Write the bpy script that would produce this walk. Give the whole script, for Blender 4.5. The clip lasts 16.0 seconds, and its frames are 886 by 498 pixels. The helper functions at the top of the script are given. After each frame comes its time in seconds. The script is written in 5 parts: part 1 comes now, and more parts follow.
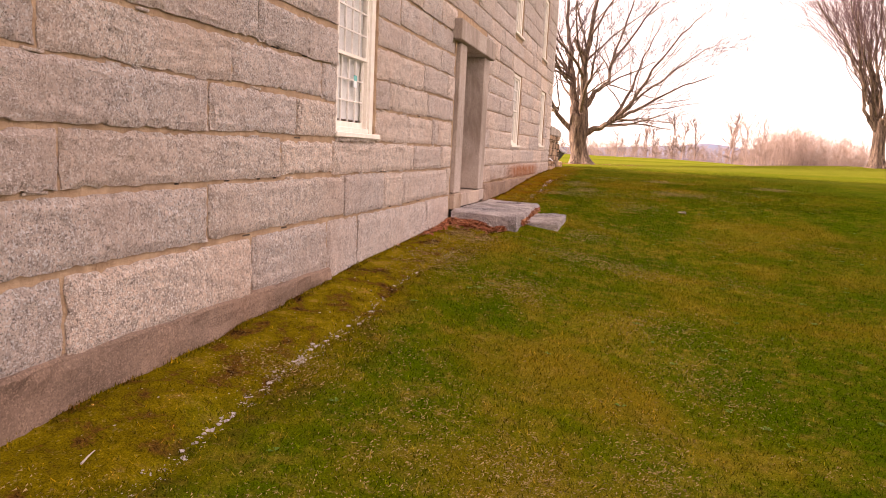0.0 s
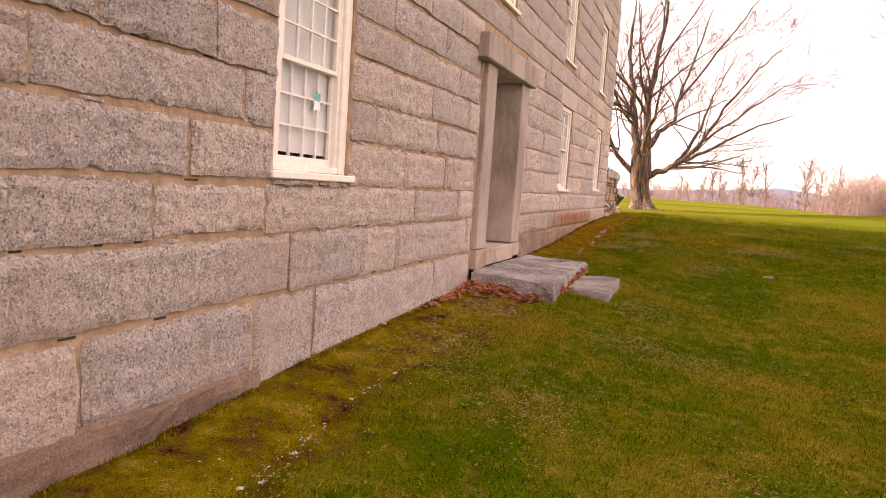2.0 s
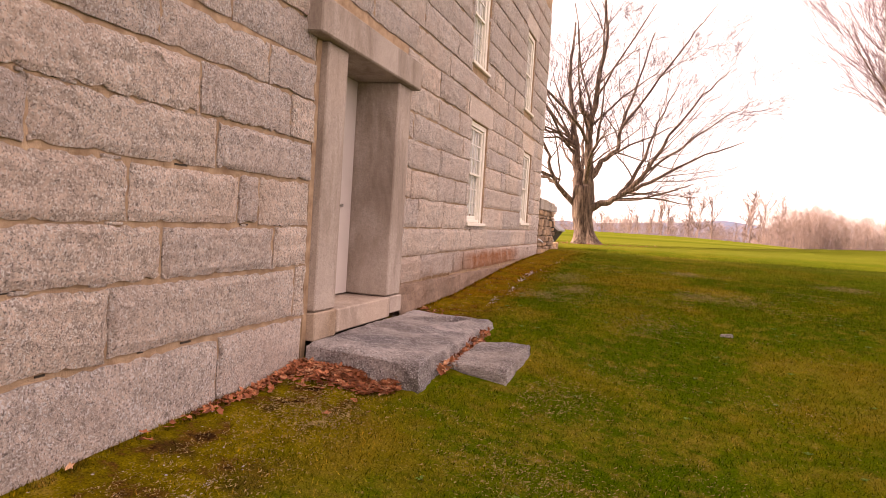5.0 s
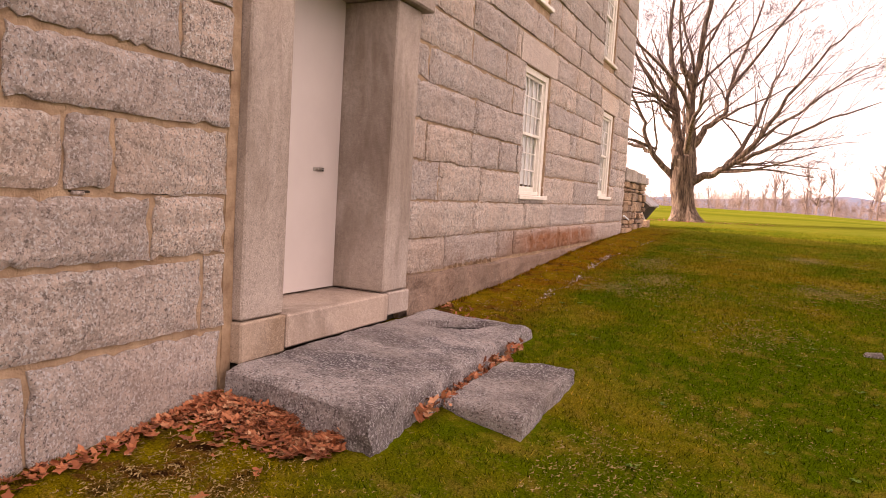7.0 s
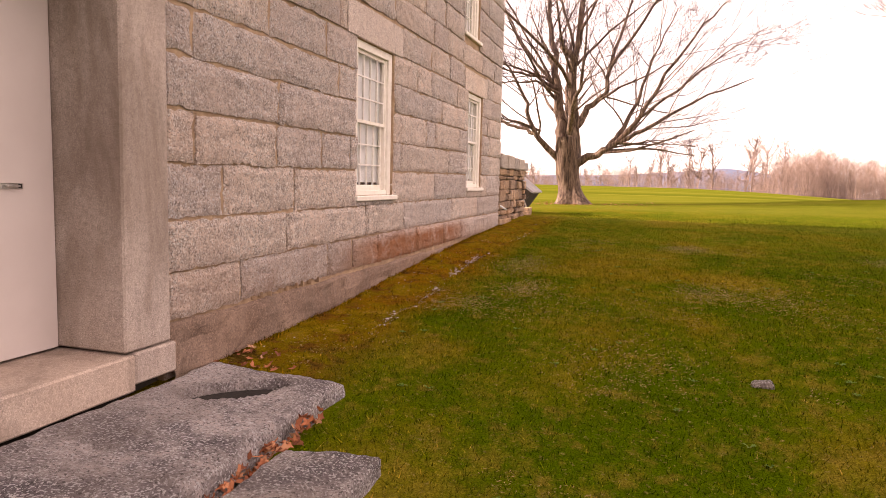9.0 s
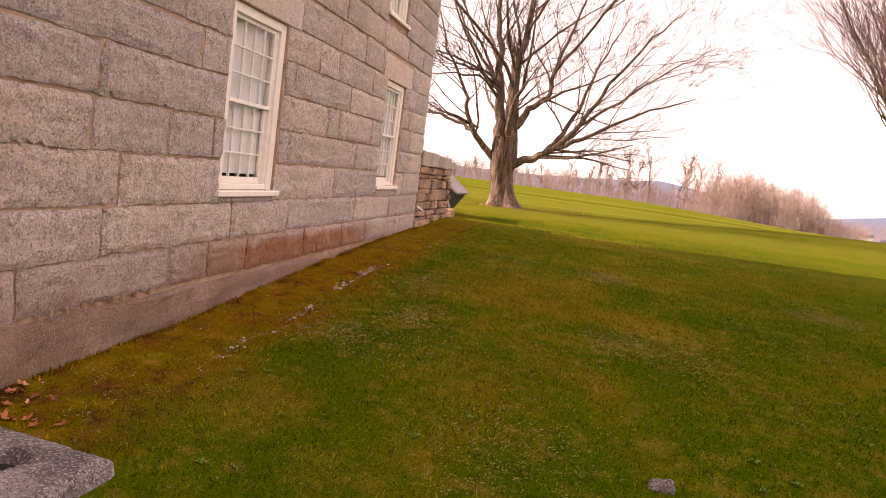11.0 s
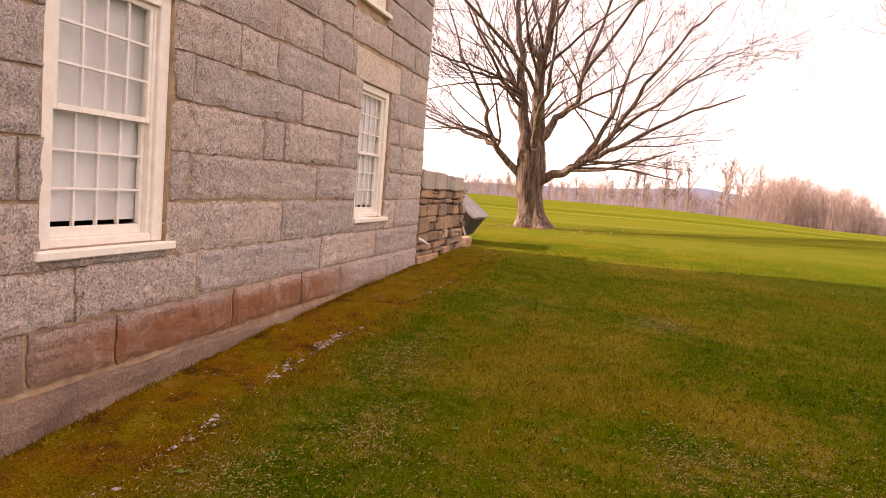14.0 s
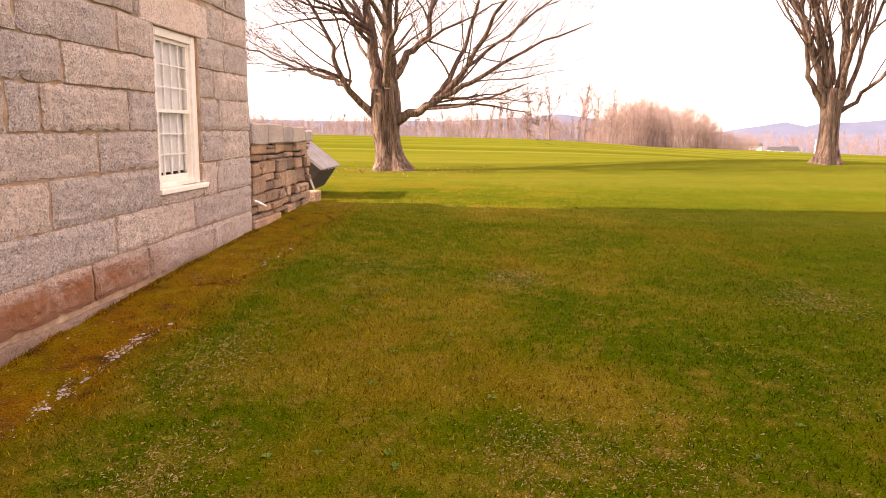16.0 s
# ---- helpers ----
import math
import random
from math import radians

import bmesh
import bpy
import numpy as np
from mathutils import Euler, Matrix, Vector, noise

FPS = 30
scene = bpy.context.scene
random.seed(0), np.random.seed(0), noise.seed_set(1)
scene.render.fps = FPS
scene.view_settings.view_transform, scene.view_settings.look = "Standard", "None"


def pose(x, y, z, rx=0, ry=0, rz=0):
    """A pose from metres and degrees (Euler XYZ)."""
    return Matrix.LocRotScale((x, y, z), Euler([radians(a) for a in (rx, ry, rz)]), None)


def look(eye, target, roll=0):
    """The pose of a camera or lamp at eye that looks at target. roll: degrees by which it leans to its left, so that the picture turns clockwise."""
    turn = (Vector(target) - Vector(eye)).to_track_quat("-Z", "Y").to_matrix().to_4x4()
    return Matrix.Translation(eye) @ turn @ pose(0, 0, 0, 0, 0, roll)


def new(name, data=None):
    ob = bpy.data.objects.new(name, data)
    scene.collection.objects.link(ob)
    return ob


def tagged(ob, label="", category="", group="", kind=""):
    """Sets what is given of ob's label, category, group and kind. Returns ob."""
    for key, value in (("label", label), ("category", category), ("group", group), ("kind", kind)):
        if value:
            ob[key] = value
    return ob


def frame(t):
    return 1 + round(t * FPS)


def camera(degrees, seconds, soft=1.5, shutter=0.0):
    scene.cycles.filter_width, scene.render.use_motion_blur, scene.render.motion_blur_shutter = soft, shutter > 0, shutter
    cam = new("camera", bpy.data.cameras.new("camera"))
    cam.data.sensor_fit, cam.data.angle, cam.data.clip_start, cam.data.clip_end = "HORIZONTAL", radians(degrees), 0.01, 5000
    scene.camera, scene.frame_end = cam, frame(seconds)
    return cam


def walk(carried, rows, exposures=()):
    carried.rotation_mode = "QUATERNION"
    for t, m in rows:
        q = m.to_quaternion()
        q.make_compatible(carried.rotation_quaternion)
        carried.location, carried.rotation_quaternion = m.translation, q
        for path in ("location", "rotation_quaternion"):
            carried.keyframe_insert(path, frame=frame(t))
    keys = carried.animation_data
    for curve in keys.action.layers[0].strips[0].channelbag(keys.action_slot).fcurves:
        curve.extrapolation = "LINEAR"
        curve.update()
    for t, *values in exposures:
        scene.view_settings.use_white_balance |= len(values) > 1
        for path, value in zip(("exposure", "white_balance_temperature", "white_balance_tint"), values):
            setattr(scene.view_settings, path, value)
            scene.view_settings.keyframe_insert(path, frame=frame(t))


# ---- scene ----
cam = camera(66.0, 16.0, soft=0.6)
PATH = [
    (0, (2.553, 0.657, 1.436), (2.09, 2.295, 1.19), 2.79),
    (0.5, (2.42, 1.201, 1.477), (1.821, 2.799, 1.265), 2.96),
    (1, (2.399, 1.788, 1.488), (1.71, 3.359, 1.354), 2.27),
    (1.5, (2.422, 2.245, 1.481), (1.79, 3.836, 1.33), 2.88),
    (2, (2.411, 2.7, 1.53), (1.801, 4.3, 1.372), 3.85),
    (2.5, (2.395, 3.226, 1.492), (1.671, 4.776, 1.312), 3.2),
    (3, (2.382, 3.575, 1.474), (1.686, 5.132, 1.244), 3.15),
    (3.5, (2.392, 3.928, 1.557), (1.769, 5.518, 1.347), 3.66),
    (4, (2.519, 4.334, 1.574), (2.002, 5.971, 1.465), 3.48),
    (4.2, (2.528, 4.475, 1.592), (2.021, 6.117, 1.537), 3.55),
    (6.3, (2.436, 6.588, 1.591), (1.832, 8.193, 1.465), 5.01),
    (6.5, (2.428, 6.74, 1.599), (1.777, 8.326, 1.465), 4.78),
    (7, (2.502, 7.159, 1.583), (1.767, 8.708, 1.442), 3.53),
    (7.5, (2.566, 7.51, 1.626), (1.971, 9.113, 1.437), -0.11),
    (8, (2.516, 7.884, 1.695), (2.007, 9.512, 1.477), -0.43),
    (8.2, (2.537, 8.019, 1.706), (2.037, 9.65, 1.488), -0.6),
    (10.3, (2.64, 9.376, 1.907), (2.11, 11.01, 1.828), 5.67),
    (10.5, (2.655, 9.463, 1.923), (2.139, 11.102, 1.836), 5.77),
    (11, (2.745, 9.61, 1.981), (2.394, 11.283, 1.787), 7.67),
    (11.5, (2.663, 10.049, 2.019), (2.195, 11.685, 1.772), 6.33),
    (12, (2.773, 10.415, 2.047), (2.339, 12.06, 1.79), 5.33),
    (12.5, (2.773, 10.655, 2.067), (2.406, 12.309, 1.77), 4.38),
    (13, (2.715, 10.924, 2.112), (2.388, 12.589, 1.829), 3.98),
    (13.5, (2.691, 11.229, 2.09), (2.35, 12.901, 1.877), 5.41),
    (14, (2.655, 11.688, 2.07), (2.206, 13.341, 1.913), 4.63),
    (14.5, (2.566, 11.941, 2.101), (2.153, 13.601, 1.922), 6.41),
    (15, (2.638, 12.092, 2.116), (2.305, 13.766, 1.909), 5.59),
    (15.5, (2.798, 12.256, 2.173), (2.585, 13.942, 1.908), 4.64),
    (16, (2.849, 12.408, 2.223), (2.717, 14.097, 1.928), 1.1),
]
EXPOSURES = [(0.0, 1.74, 8000, 34), (1.0, 1.60, 8000, 34), (2.0, 1.64, 8000, 34), (4.0, 1.58, 8000, 34), (7.0, 1.59, 8100, 35), (8.0, 1.72, 8100, 34), (10.5, 1.24, 8000, 34), (11.2, 1.36, 8000, 34), (12.5, 1.74, 8100, 34), (13.0, 1.80, 8100, 34), (14.0, 1.42, 8000, 34), (14.5, 1.40, 8000, 34), (15.0, 1.44, 8000, 34), (16.0, 1.78, 8100, 34)]
walk(cam, [(t, look(eye, target, roll)) for t, eye, target, roll in PATH], EXPOSURES)

# ---- sky and sun ----
SUN_EL, SUN_AZ = 28.0, 9.0  # the sun stands behind the building; its light runs at SUN_AZ from +x towards +y
world = bpy.data.worlds.new("sky")
scene.world = world
world.use_nodes = True
wt = world.node_tree
sky = wt.nodes.new("ShaderNodeTexSky")
sky.sky_type, sky.sun_disc = "NISHITA", False
sky.sun_elevation, sky.sun_rotation = radians(SUN_EL), radians(-90 - SUN_AZ)
sky.air_density, sky.dust_density, sky.ozone_density, sky.altitude = 1.0, 1.0, 1.0, 300
cloud = wt.nodes.new("ShaderNodeMix")
cloud.data_type = "RGBA"
cloud.inputs[0].default_value = 0.85
cloud.inputs[7].default_value = (8.9, 8.4, 8.2, 1)  # a bright, thin, even cloud sheet
wt.links.new(sky.outputs[0], cloud.inputs[6])
wt.nodes["Background"].inputs["Strength"].default_value = 0.085
wt.links.new(cloud.outputs[2], wt.nodes["Background"].inputs["Color"])
sun = new("sun", bpy.data.lights.new("sun", "SUN"))
sun.data.energy, sun.data.angle, sun.data.color = 3.9, radians(0.6), (1.0, 0.93, 0.82)
sun.matrix_world = look((-40 * math.cos(radians(SUN_AZ)), -40 * math.sin(radians(SUN_AZ)), 40 * math.tan(radians(SUN_EL))), (0, 0, 0))


# ---- helpers of this scene ----
UNIT = 0.86  # metres to one unit of the plan below, set by the door leaf and the window panes


def mesh_of(name, verts, faces, material, smooth=False):
    me = bpy.data.meshes.new(name)
    me.from_pydata([(p[0] * UNIT, p[1] * UNIT, p[2] * UNIT) for p in verts], [], faces)
    me.materials.append(material)
    if smooth:
        me.polygons.foreach_set("use_smooth", [True] * len(me.polygons))
    me.update()
    return me


def spot_at(x, y, z, rz=0.0):
    """A pose at a place of the plan."""
    return pose(x * UNIT, y * UNIT, z * UNIT, 0, 0, rz)


def part(name, data, parent=None, label=""):
    """One mesh object, under a thing or a part."""
    ob = new(name, data)
    if parent:
        ob.parent = parent
    return tagged(ob, label)


def thing(name, at, label, category, group="", kind="", rz=0.0):
    e = new(name)
    e.matrix_basis = spot_at(*at, rz)
    return tagged(e, label, category, group, kind)


def box(name, lo, hi, material, bevel=0.004, rough=0.0, cuts=0, seed=0):
    """A bevelled box mesh; rough pushes its vertices about."""
    bm = bmesh.new()
    bmesh.ops.create_cube(bm, size=1)
    size = [b - a for a, b in zip(lo, hi)]
    mid = [(a + b) / 2 for a, b in zip(lo, hi)]
    for v in bm.verts:
        v.co = Vector([m + c * s for m, c, s in zip(mid, v.co, size)])
    if cuts:
        bmesh.ops.subdivide_edges(bm, edges=bm.edges[:], cuts=cuts, use_grid_fill=True)
    if bevel:
        sharp = [e for e in bm.edges if len(e.link_faces) == 2 and e.calc_face_angle(0) > 1]
        bmesh.ops.bevel(bm, geom=sharp, offset=bevel, segments=1, affect="EDGES")
    if rough:
        for v in bm.verts:
            n = noise.noise_vector(v.co * 3.1 + Vector((seed, seed * 1.7, 0))) + 0.6 * noise.noise_vector(v.co * 9.0 + Vector((seed, 0, 3)))
            v.co += n * rough
    bmesh.ops.scale(bm, vec=(UNIT, UNIT, UNIT), verts=bm.verts[:])
    me = bpy.data.meshes.new(name)
    bm.to_mesh(me)
    bm.free()
    me.materials.append(material)
    return me


def node(nt, kind, **values):
    n = nt.nodes.new(kind)
    for key, value in values.items():
        n.inputs[key].default_value = value
    return n


def ramp(nt, source, stops):
    r = nt.nodes.new("ShaderNodeValToRGB")
    while len(r.color_ramp.elements) < len(stops):
        r.color_ramp.elements.new(0.5)
    for e, (p, c) in zip(r.color_ramp.elements, stops):
        e.position, e.color = p, (*c, 1) if len(c) == 3 else c
    nt.links.new(source, r.inputs[0])
    return r.outputs[0]


def mix(nt, fac, a, b, mode="MIX"):
    m = nt.nodes.new("ShaderNodeMix")
    m.data_type, m.blend_type = "RGBA", mode
    for value, socket in ((fac, m.inputs[0]), (a, m.inputs[6]), (b, m.inputs[7])):
        if isinstance(value, (int, float)):
            socket.default_value = value
        elif isinstance(value, tuple):
            socket.default_value = (*value, 1)
        else:
            nt.links.new(value, socket)
    return m.outputs[2]


def math_node(nt, op, a, b=0.0):
    m = nt.nodes.new("ShaderNodeMath")
    m.operation = op
    for value, socket in ((a, m.inputs[0]), (b, m.inputs[1])):
        if isinstance(value, (int, float)):
            socket.default_value = value
        else:
            nt.links.new(value, socket)
    return m.outputs[0]


def material(name, rough=0.8):
    m = bpy.data.materials.new(name)
    m.use_nodes = True
    nt = m.node_tree
    b = nt.nodes["Principled BSDF"]
    b.inputs["Roughness"].default_value = rough
    plan = nt.nodes.new("ShaderNodeVectorMath")
    plan.operation = "SCALE"
    plan.inputs["Scale"].default_value = 1 / UNIT
    nt.links.new(nt.nodes.new("ShaderNodeNewGeometry").outputs["Position"], plan.inputs[0])
    return m, nt, b, plan.outputs[0]


def noise_out(nt, place, scale, detail=4, rough=0.55, distort=0.0):
    n = node(nt, "ShaderNodeTexNoise", Scale=scale, Detail=detail, Roughness=rough, Distortion=distort)
    nt.links.new(place, n.inputs["Vector"])
    return n.outputs[0]


def bump(nt, b, height, strength, distance):
    n = node(nt, "ShaderNodeBump", Strength=strength, Distance=distance)
    nt.links.new(height, n.inputs["Height"])
    nt.links.new(n.outputs[0], b.inputs["Normal"])


def band(nt, value, lo, hi, soft):
    """1 between lo and hi, with soft ends."""
    up = node(nt, "ShaderNodeMapRange")
    up.inputs[1].default_value, up.inputs[2].default_value = lo - soft, lo + soft
    nt.links.new(value, up.inputs[0])
    down = node(nt, "ShaderNodeMapRange")
    down.inputs[1].default_value, down.inputs[2].default_value = hi + soft, hi - soft
    nt.links.new(value, down.inputs[0])
    return math_node(nt, "MULTIPLY", up.outputs[0], down.outputs[0])


# ---- materials ----
def granite(name, light, dark, tint, speck=65.0, relief=0.6, rust=False, vary=0.35, contrast=1.0, stain=0.0, mottle=0.18):
    """Crystalline stone: blotches, dark flecks for mica and shaded pits, pale feldspar, chipped relief."""
    m, nt, b, geo = material(name, 0.85)
    big = noise_out(nt, geo, 2.3, 5, 0.6)
    col = ramp(nt, big, [(0.5 - mottle, dark), (0.5 + mottle, light)])
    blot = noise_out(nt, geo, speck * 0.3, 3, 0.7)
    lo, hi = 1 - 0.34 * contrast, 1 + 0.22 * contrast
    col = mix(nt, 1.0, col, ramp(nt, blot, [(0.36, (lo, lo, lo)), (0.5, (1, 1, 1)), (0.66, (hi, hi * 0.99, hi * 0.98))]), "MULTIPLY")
    # dark grain is biotite and also paints the shade inside small pits
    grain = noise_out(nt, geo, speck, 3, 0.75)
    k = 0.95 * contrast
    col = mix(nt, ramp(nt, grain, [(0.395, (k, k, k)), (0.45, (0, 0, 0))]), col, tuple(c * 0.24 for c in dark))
    mica = noise_out(nt, geo, speck * 1.15, 2, 0.6)
    k = 0.85 * contrast
    col = mix(nt, ramp(nt, mica, [(0.55, (0, 0, 0)), (0.60, (k, k, k))]), col, tuple(min(0.85, c * 1.6) for c in light))
    warm = noise_out(nt, geo, 0.9, 4, 0.6)
    col = mix(nt, ramp(nt, warm, [(0.45, (0, 0, 0)), (0.75, (0.55, 0.55, 0.55))]), col, tint)
    info = nt.nodes.new("ShaderNodeObjectInfo").outputs["Random"]
    v2 = vary * 0.5
    tone = ramp(nt, info, [(0.0, (1 - vary, 1 - vary, 1 - vary * 0.9)), (0.35, (1.0, 1.0, 1.02)), (0.55, (1 - v2, 1 - v2, 1 - v2 * 0.8)), (0.75, (1.05, 1.02, 0.99)), (1.0, (1.14, 1.10, 1.07))])
    col = mix(nt, 1.0, col, tone, "MULTIPLY")
    if stain:
        run = node(nt, "ShaderNodeMapping")
        run.inputs["Scale"].default_value = (1.0, 1.0, 0.28)
        nt.links.new(geo, run.inputs[0])
        streak = ramp(nt, noise_out(nt, run.outputs[0], 2.6, 6, 0.62, 0.5), [(0.46, (0, 0, 0)), (0.68, (stain, stain, stain))])
        col = mix(nt, streak, col, (0.17, 0.125, 0.095))
    if rust:
        xyz = nt.nodes.new("ShaderNodeSeparateXYZ")
        nt.links.new(geo, xyz.inputs[0])
        mask = math_node(nt, "MULTIPLY", band(nt, xyz.outputs[1], 16.6, 20.6, 0.7), band(nt, xyz.outputs[2], 1.02, 1.40, 0.08))
        streak = ramp(nt, noise_out(nt, geo, 3.2, 6, 0.65, 0.6), [(0.30, (0.4, 0.4, 0.4)), (0.50, (1, 1, 1))])
        col = mix(nt, math_node(nt, "MULTIPLY", mask, streak), col, (0.40, 0.135, 0.042))
        damp = math_node(nt, "MULTIPLY", band(nt, xyz.outputs[1], 13.0, 23.6, 0.8), band(nt, xyz.outputs[2], 0.3, 1.3, 0.2))
        damp = math_node(nt, "MULTIPLY", damp, ramp(nt, noise_out(nt, geo, 1.6, 5, 0.6), [(0.32, (0.1, 0.1, 0.1)), (0.60, (0.75, 0.75, 0.75))]))
        col = mix(nt, damp, col, (0.30, 0.175, 0.11))
    nt.links.new(col, b.inputs["Base Color"])
    chips = noise_out(nt, geo, 58, 5, 0.8)
    coarse = noise_out(nt, geo, 16, 4, 0.65)
    h = math_node(nt, "ADD", math_node(nt, "MULTIPLY", coarse, 1.0), math_node(nt, "MULTIPLY", chips, 1.3))
    bump(nt, b, h, min(1.0, relief), 0.040 * relief)
    return m


def plain(name, a, c, scale=6.0, rough=0.7, relief=0.15, fine=60.0, metal=0.0, dist=0.004):
    """Two tones in blotches, with fine relief."""
    m, nt, b, geo = material(name, rough)
    b.inputs["Metallic"].default_value = metal
    col = ramp(nt, noise_out(nt, geo, scale, 6, 0.62), [(0.33, a), (0.67, c)])
    nt.links.new(col, b.inputs["Base Color"])
    if relief:
        bump(nt, b, noise_out(nt, geo, fine, 5, 0.65), relief, dist)
    return m


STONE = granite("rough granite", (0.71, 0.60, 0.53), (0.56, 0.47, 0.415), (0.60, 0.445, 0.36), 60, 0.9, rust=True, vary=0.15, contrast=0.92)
LINTEL = granite("dressed window lintel granite", (0.62, 0.52, 0.46), (0.50, 0.415, 0.37), (0.54, 0.41, 0.335), 70, 0.6, vary=0.10, contrast=0.85)
DRESSED = granite("dressed granite", (0.44, 0.375, 0.33), (0.36, 0.30, 0.26), (0.36, 0.27, 0.21), 110, 0.4, vary=0.08, contrast=0.55, stain=0.8)
SLAB = granite("weathered granite slab", (0.64, 0.57, 0.55), (0.20, 0.175, 0.185), (0.36, 0.30, 0.27), 62, 1.0, vary=0.05, contrast=0.95, stain=0.4, mottle=0.09)
DAMP = granite("damp-stained granite", (0.36, 0.29, 0.235), (0.24, 0.175, 0.125), (0.28, 0.19, 0.12), 110, 0.4, vary=0.05, contrast=0.5, stain=0.8, mottle=0.08)
MORTAR = plain("lime mortar", (0.29, 0.185, 0.115), (0.52, 0.37, 0.245), 7.0, 0.95, 0.9, 45, dist=0.02)
CONCRETE = granite("parged footing", (0.37, 0.255, 0.19), (0.225, 0.145, 0.105), (0.29, 0.18, 0.12), 60, 0.8, vary=0.03, contrast=0.5, stain=0.5)
FIELDSTONE = granite("fieldstone", (0.52, 0.365, 0.245), (0.27, 0.19, 0.135), (0.50, 0.27, 0.12), 45, 0.8, vary=0.55, contrast=0.6)
CAPSTONE = granite("cap granite", (0.46, 0.42, 0.39), (0.32, 0.285, 0.265), (0.34, 0.285, 0.23), 60, 0.6, vary=0.15, contrast=0.6)
# near-black fill that darkens the doorstep hollow like shade
HOLLOW_BLACK = plain("black hollow fill", (0.008, 0.006, 0.005), (0.022, 0.016, 0.012), 14.0, 1.0, 0.8, 40)
# near-black colour that stands for shade in gaps and under the hatch
SHADE_GAP = plain("shade-dark gap fill", (0.03, 0.024, 0.018), (0.055, 0.042, 0.03), 9.0, 1.0, 0.3)
PAINT = plain("cream window paint", (0.70, 0.655, 0.585), (0.80, 0.765, 0.70), 14.0, 0.5, 0.12, 90, dist=0.002)
MUNTIN = plain("white muntin paint", (0.68, 0.64, 0.60), (0.78, 0.75, 0.72), 20.0, 0.45, 0.05)
CURTAIN = plain("white window blind", (0.60, 0.60, 0.595), (0.72, 0.725, 0.72), 2.2, 0.85, 0.25, 7, dist=0.01)
# near-black colour imitating the lack of light indoors
DARK_ROOM = plain("unlit interior black", (0.012, 0.011, 0.011), (0.02, 0.018, 0.018), 3.0, 0.9, 0.0)
DOOR_PAINT = plain("warm grey door paint", (0.56, 0.50, 0.475), (0.61, 0.55, 0.525), 1.2, 0.5, 0.04, 30)
METAL = plain("brushed steel", (0.45, 0.44, 0.42), (0.6, 0.58, 0.56), 30, 0.35, 0.0, metal=1.0)
BARK, bt, bb, bgeo = material("furrowed maple bark", 0.95)
bmap = node(bt, "ShaderNodeMapping")
bmap.inputs["Scale"].default_value = (1.0, 1.0, 0.13)
bt.links.new(bgeo, bmap.inputs[0])
furrow = noise_out(bt, bmap.outputs[0], 13.0, 6, 0.7)
bcol = ramp(bt, furrow, [(0.36, (0.020, 0.011, 0.008)), (0.50, (0.15, 0.096, 0.068)), (0.66, (0.34, 0.25, 0.185))])
bcol = mix(bt, ramp(bt, noise_out(bt, bgeo, 1.3, 4, 0.6), [(0.42, (0, 0, 0)), (0.62, (0.45, 0.45, 0.45))]), bcol, (0.10, 0.068, 0.060))
bt.links.new(bcol, bb.inputs["Base Color"])
bump(bt, bb, furrow, 1.0, 0.07)
TWIG = plain("twig bark", (0.032, 0.020, 0.027), (0.075, 0.046, 0.058), 5.0, 0.9, 0.0)
BUDDED = plain("budding twig bark", (0.09, 0.055, 0.062), (0.17, 0.105, 0.115), 5.0, 0.9, 0.0)
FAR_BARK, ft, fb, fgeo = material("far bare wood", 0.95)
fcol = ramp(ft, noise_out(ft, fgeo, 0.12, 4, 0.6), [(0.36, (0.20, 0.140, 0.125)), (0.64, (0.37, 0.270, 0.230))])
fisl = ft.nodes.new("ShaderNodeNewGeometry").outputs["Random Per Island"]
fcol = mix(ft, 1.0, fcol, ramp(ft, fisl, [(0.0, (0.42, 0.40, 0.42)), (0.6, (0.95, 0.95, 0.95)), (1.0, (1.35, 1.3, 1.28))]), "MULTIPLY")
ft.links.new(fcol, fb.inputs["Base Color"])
ZINC = plain("weathered sheet metal", (0.24, 0.23, 0.24), (0.36, 0.345, 0.35), 5.0, 0.6, 0.1, 20, metal=0.25)
ROOFING = plain("dark slate roof", (0.05, 0.05, 0.055), (0.09, 0.09, 0.095), 2.0, 0.8, 0.3)
WOOD_GREY = plain("weathered grey timber", (0.33, 0.29, 0.25), (0.46, 0.41, 0.36), 12, 0.85, 0.2)
PEBBLE = plain("pale pebble", (0.22, 0.19, 0.18), (0.46, 0.41, 0.40), 25, 0.85, 0.1)
WHITE = plain("white clapboard paint", (0.70, 0.70, 0.70), (0.82, 0.82, 0.82), 3, 0.6, 0.0)
# distance haze is painted into this blue, there is no real haze
HILL = plain("haze-tinted far hill", (0.09, 0.115, 0.19), (0.12, 0.145, 0.225), 0.01, 1.0, 0.0)
TEAL = plain("teal sticker", (0.05, 0.36, 0.36), (0.07, 0.42, 0.41), 20, 0.5, 0.0)
PAPER = plain("white sticker paper", (0.72, 0.78, 0.80), (0.80, 0.85, 0.86), 20, 0.5, 0.0)

GLASS, gt, gb, _ = material("window glass", 0.03)
gb.inputs["Base Color"].default_value = (0.97, 0.98, 0.98, 1)
gb.inputs["Transmission Weight"].default_value, gb.inputs["IOR"].default_value = 1.0, 1.12


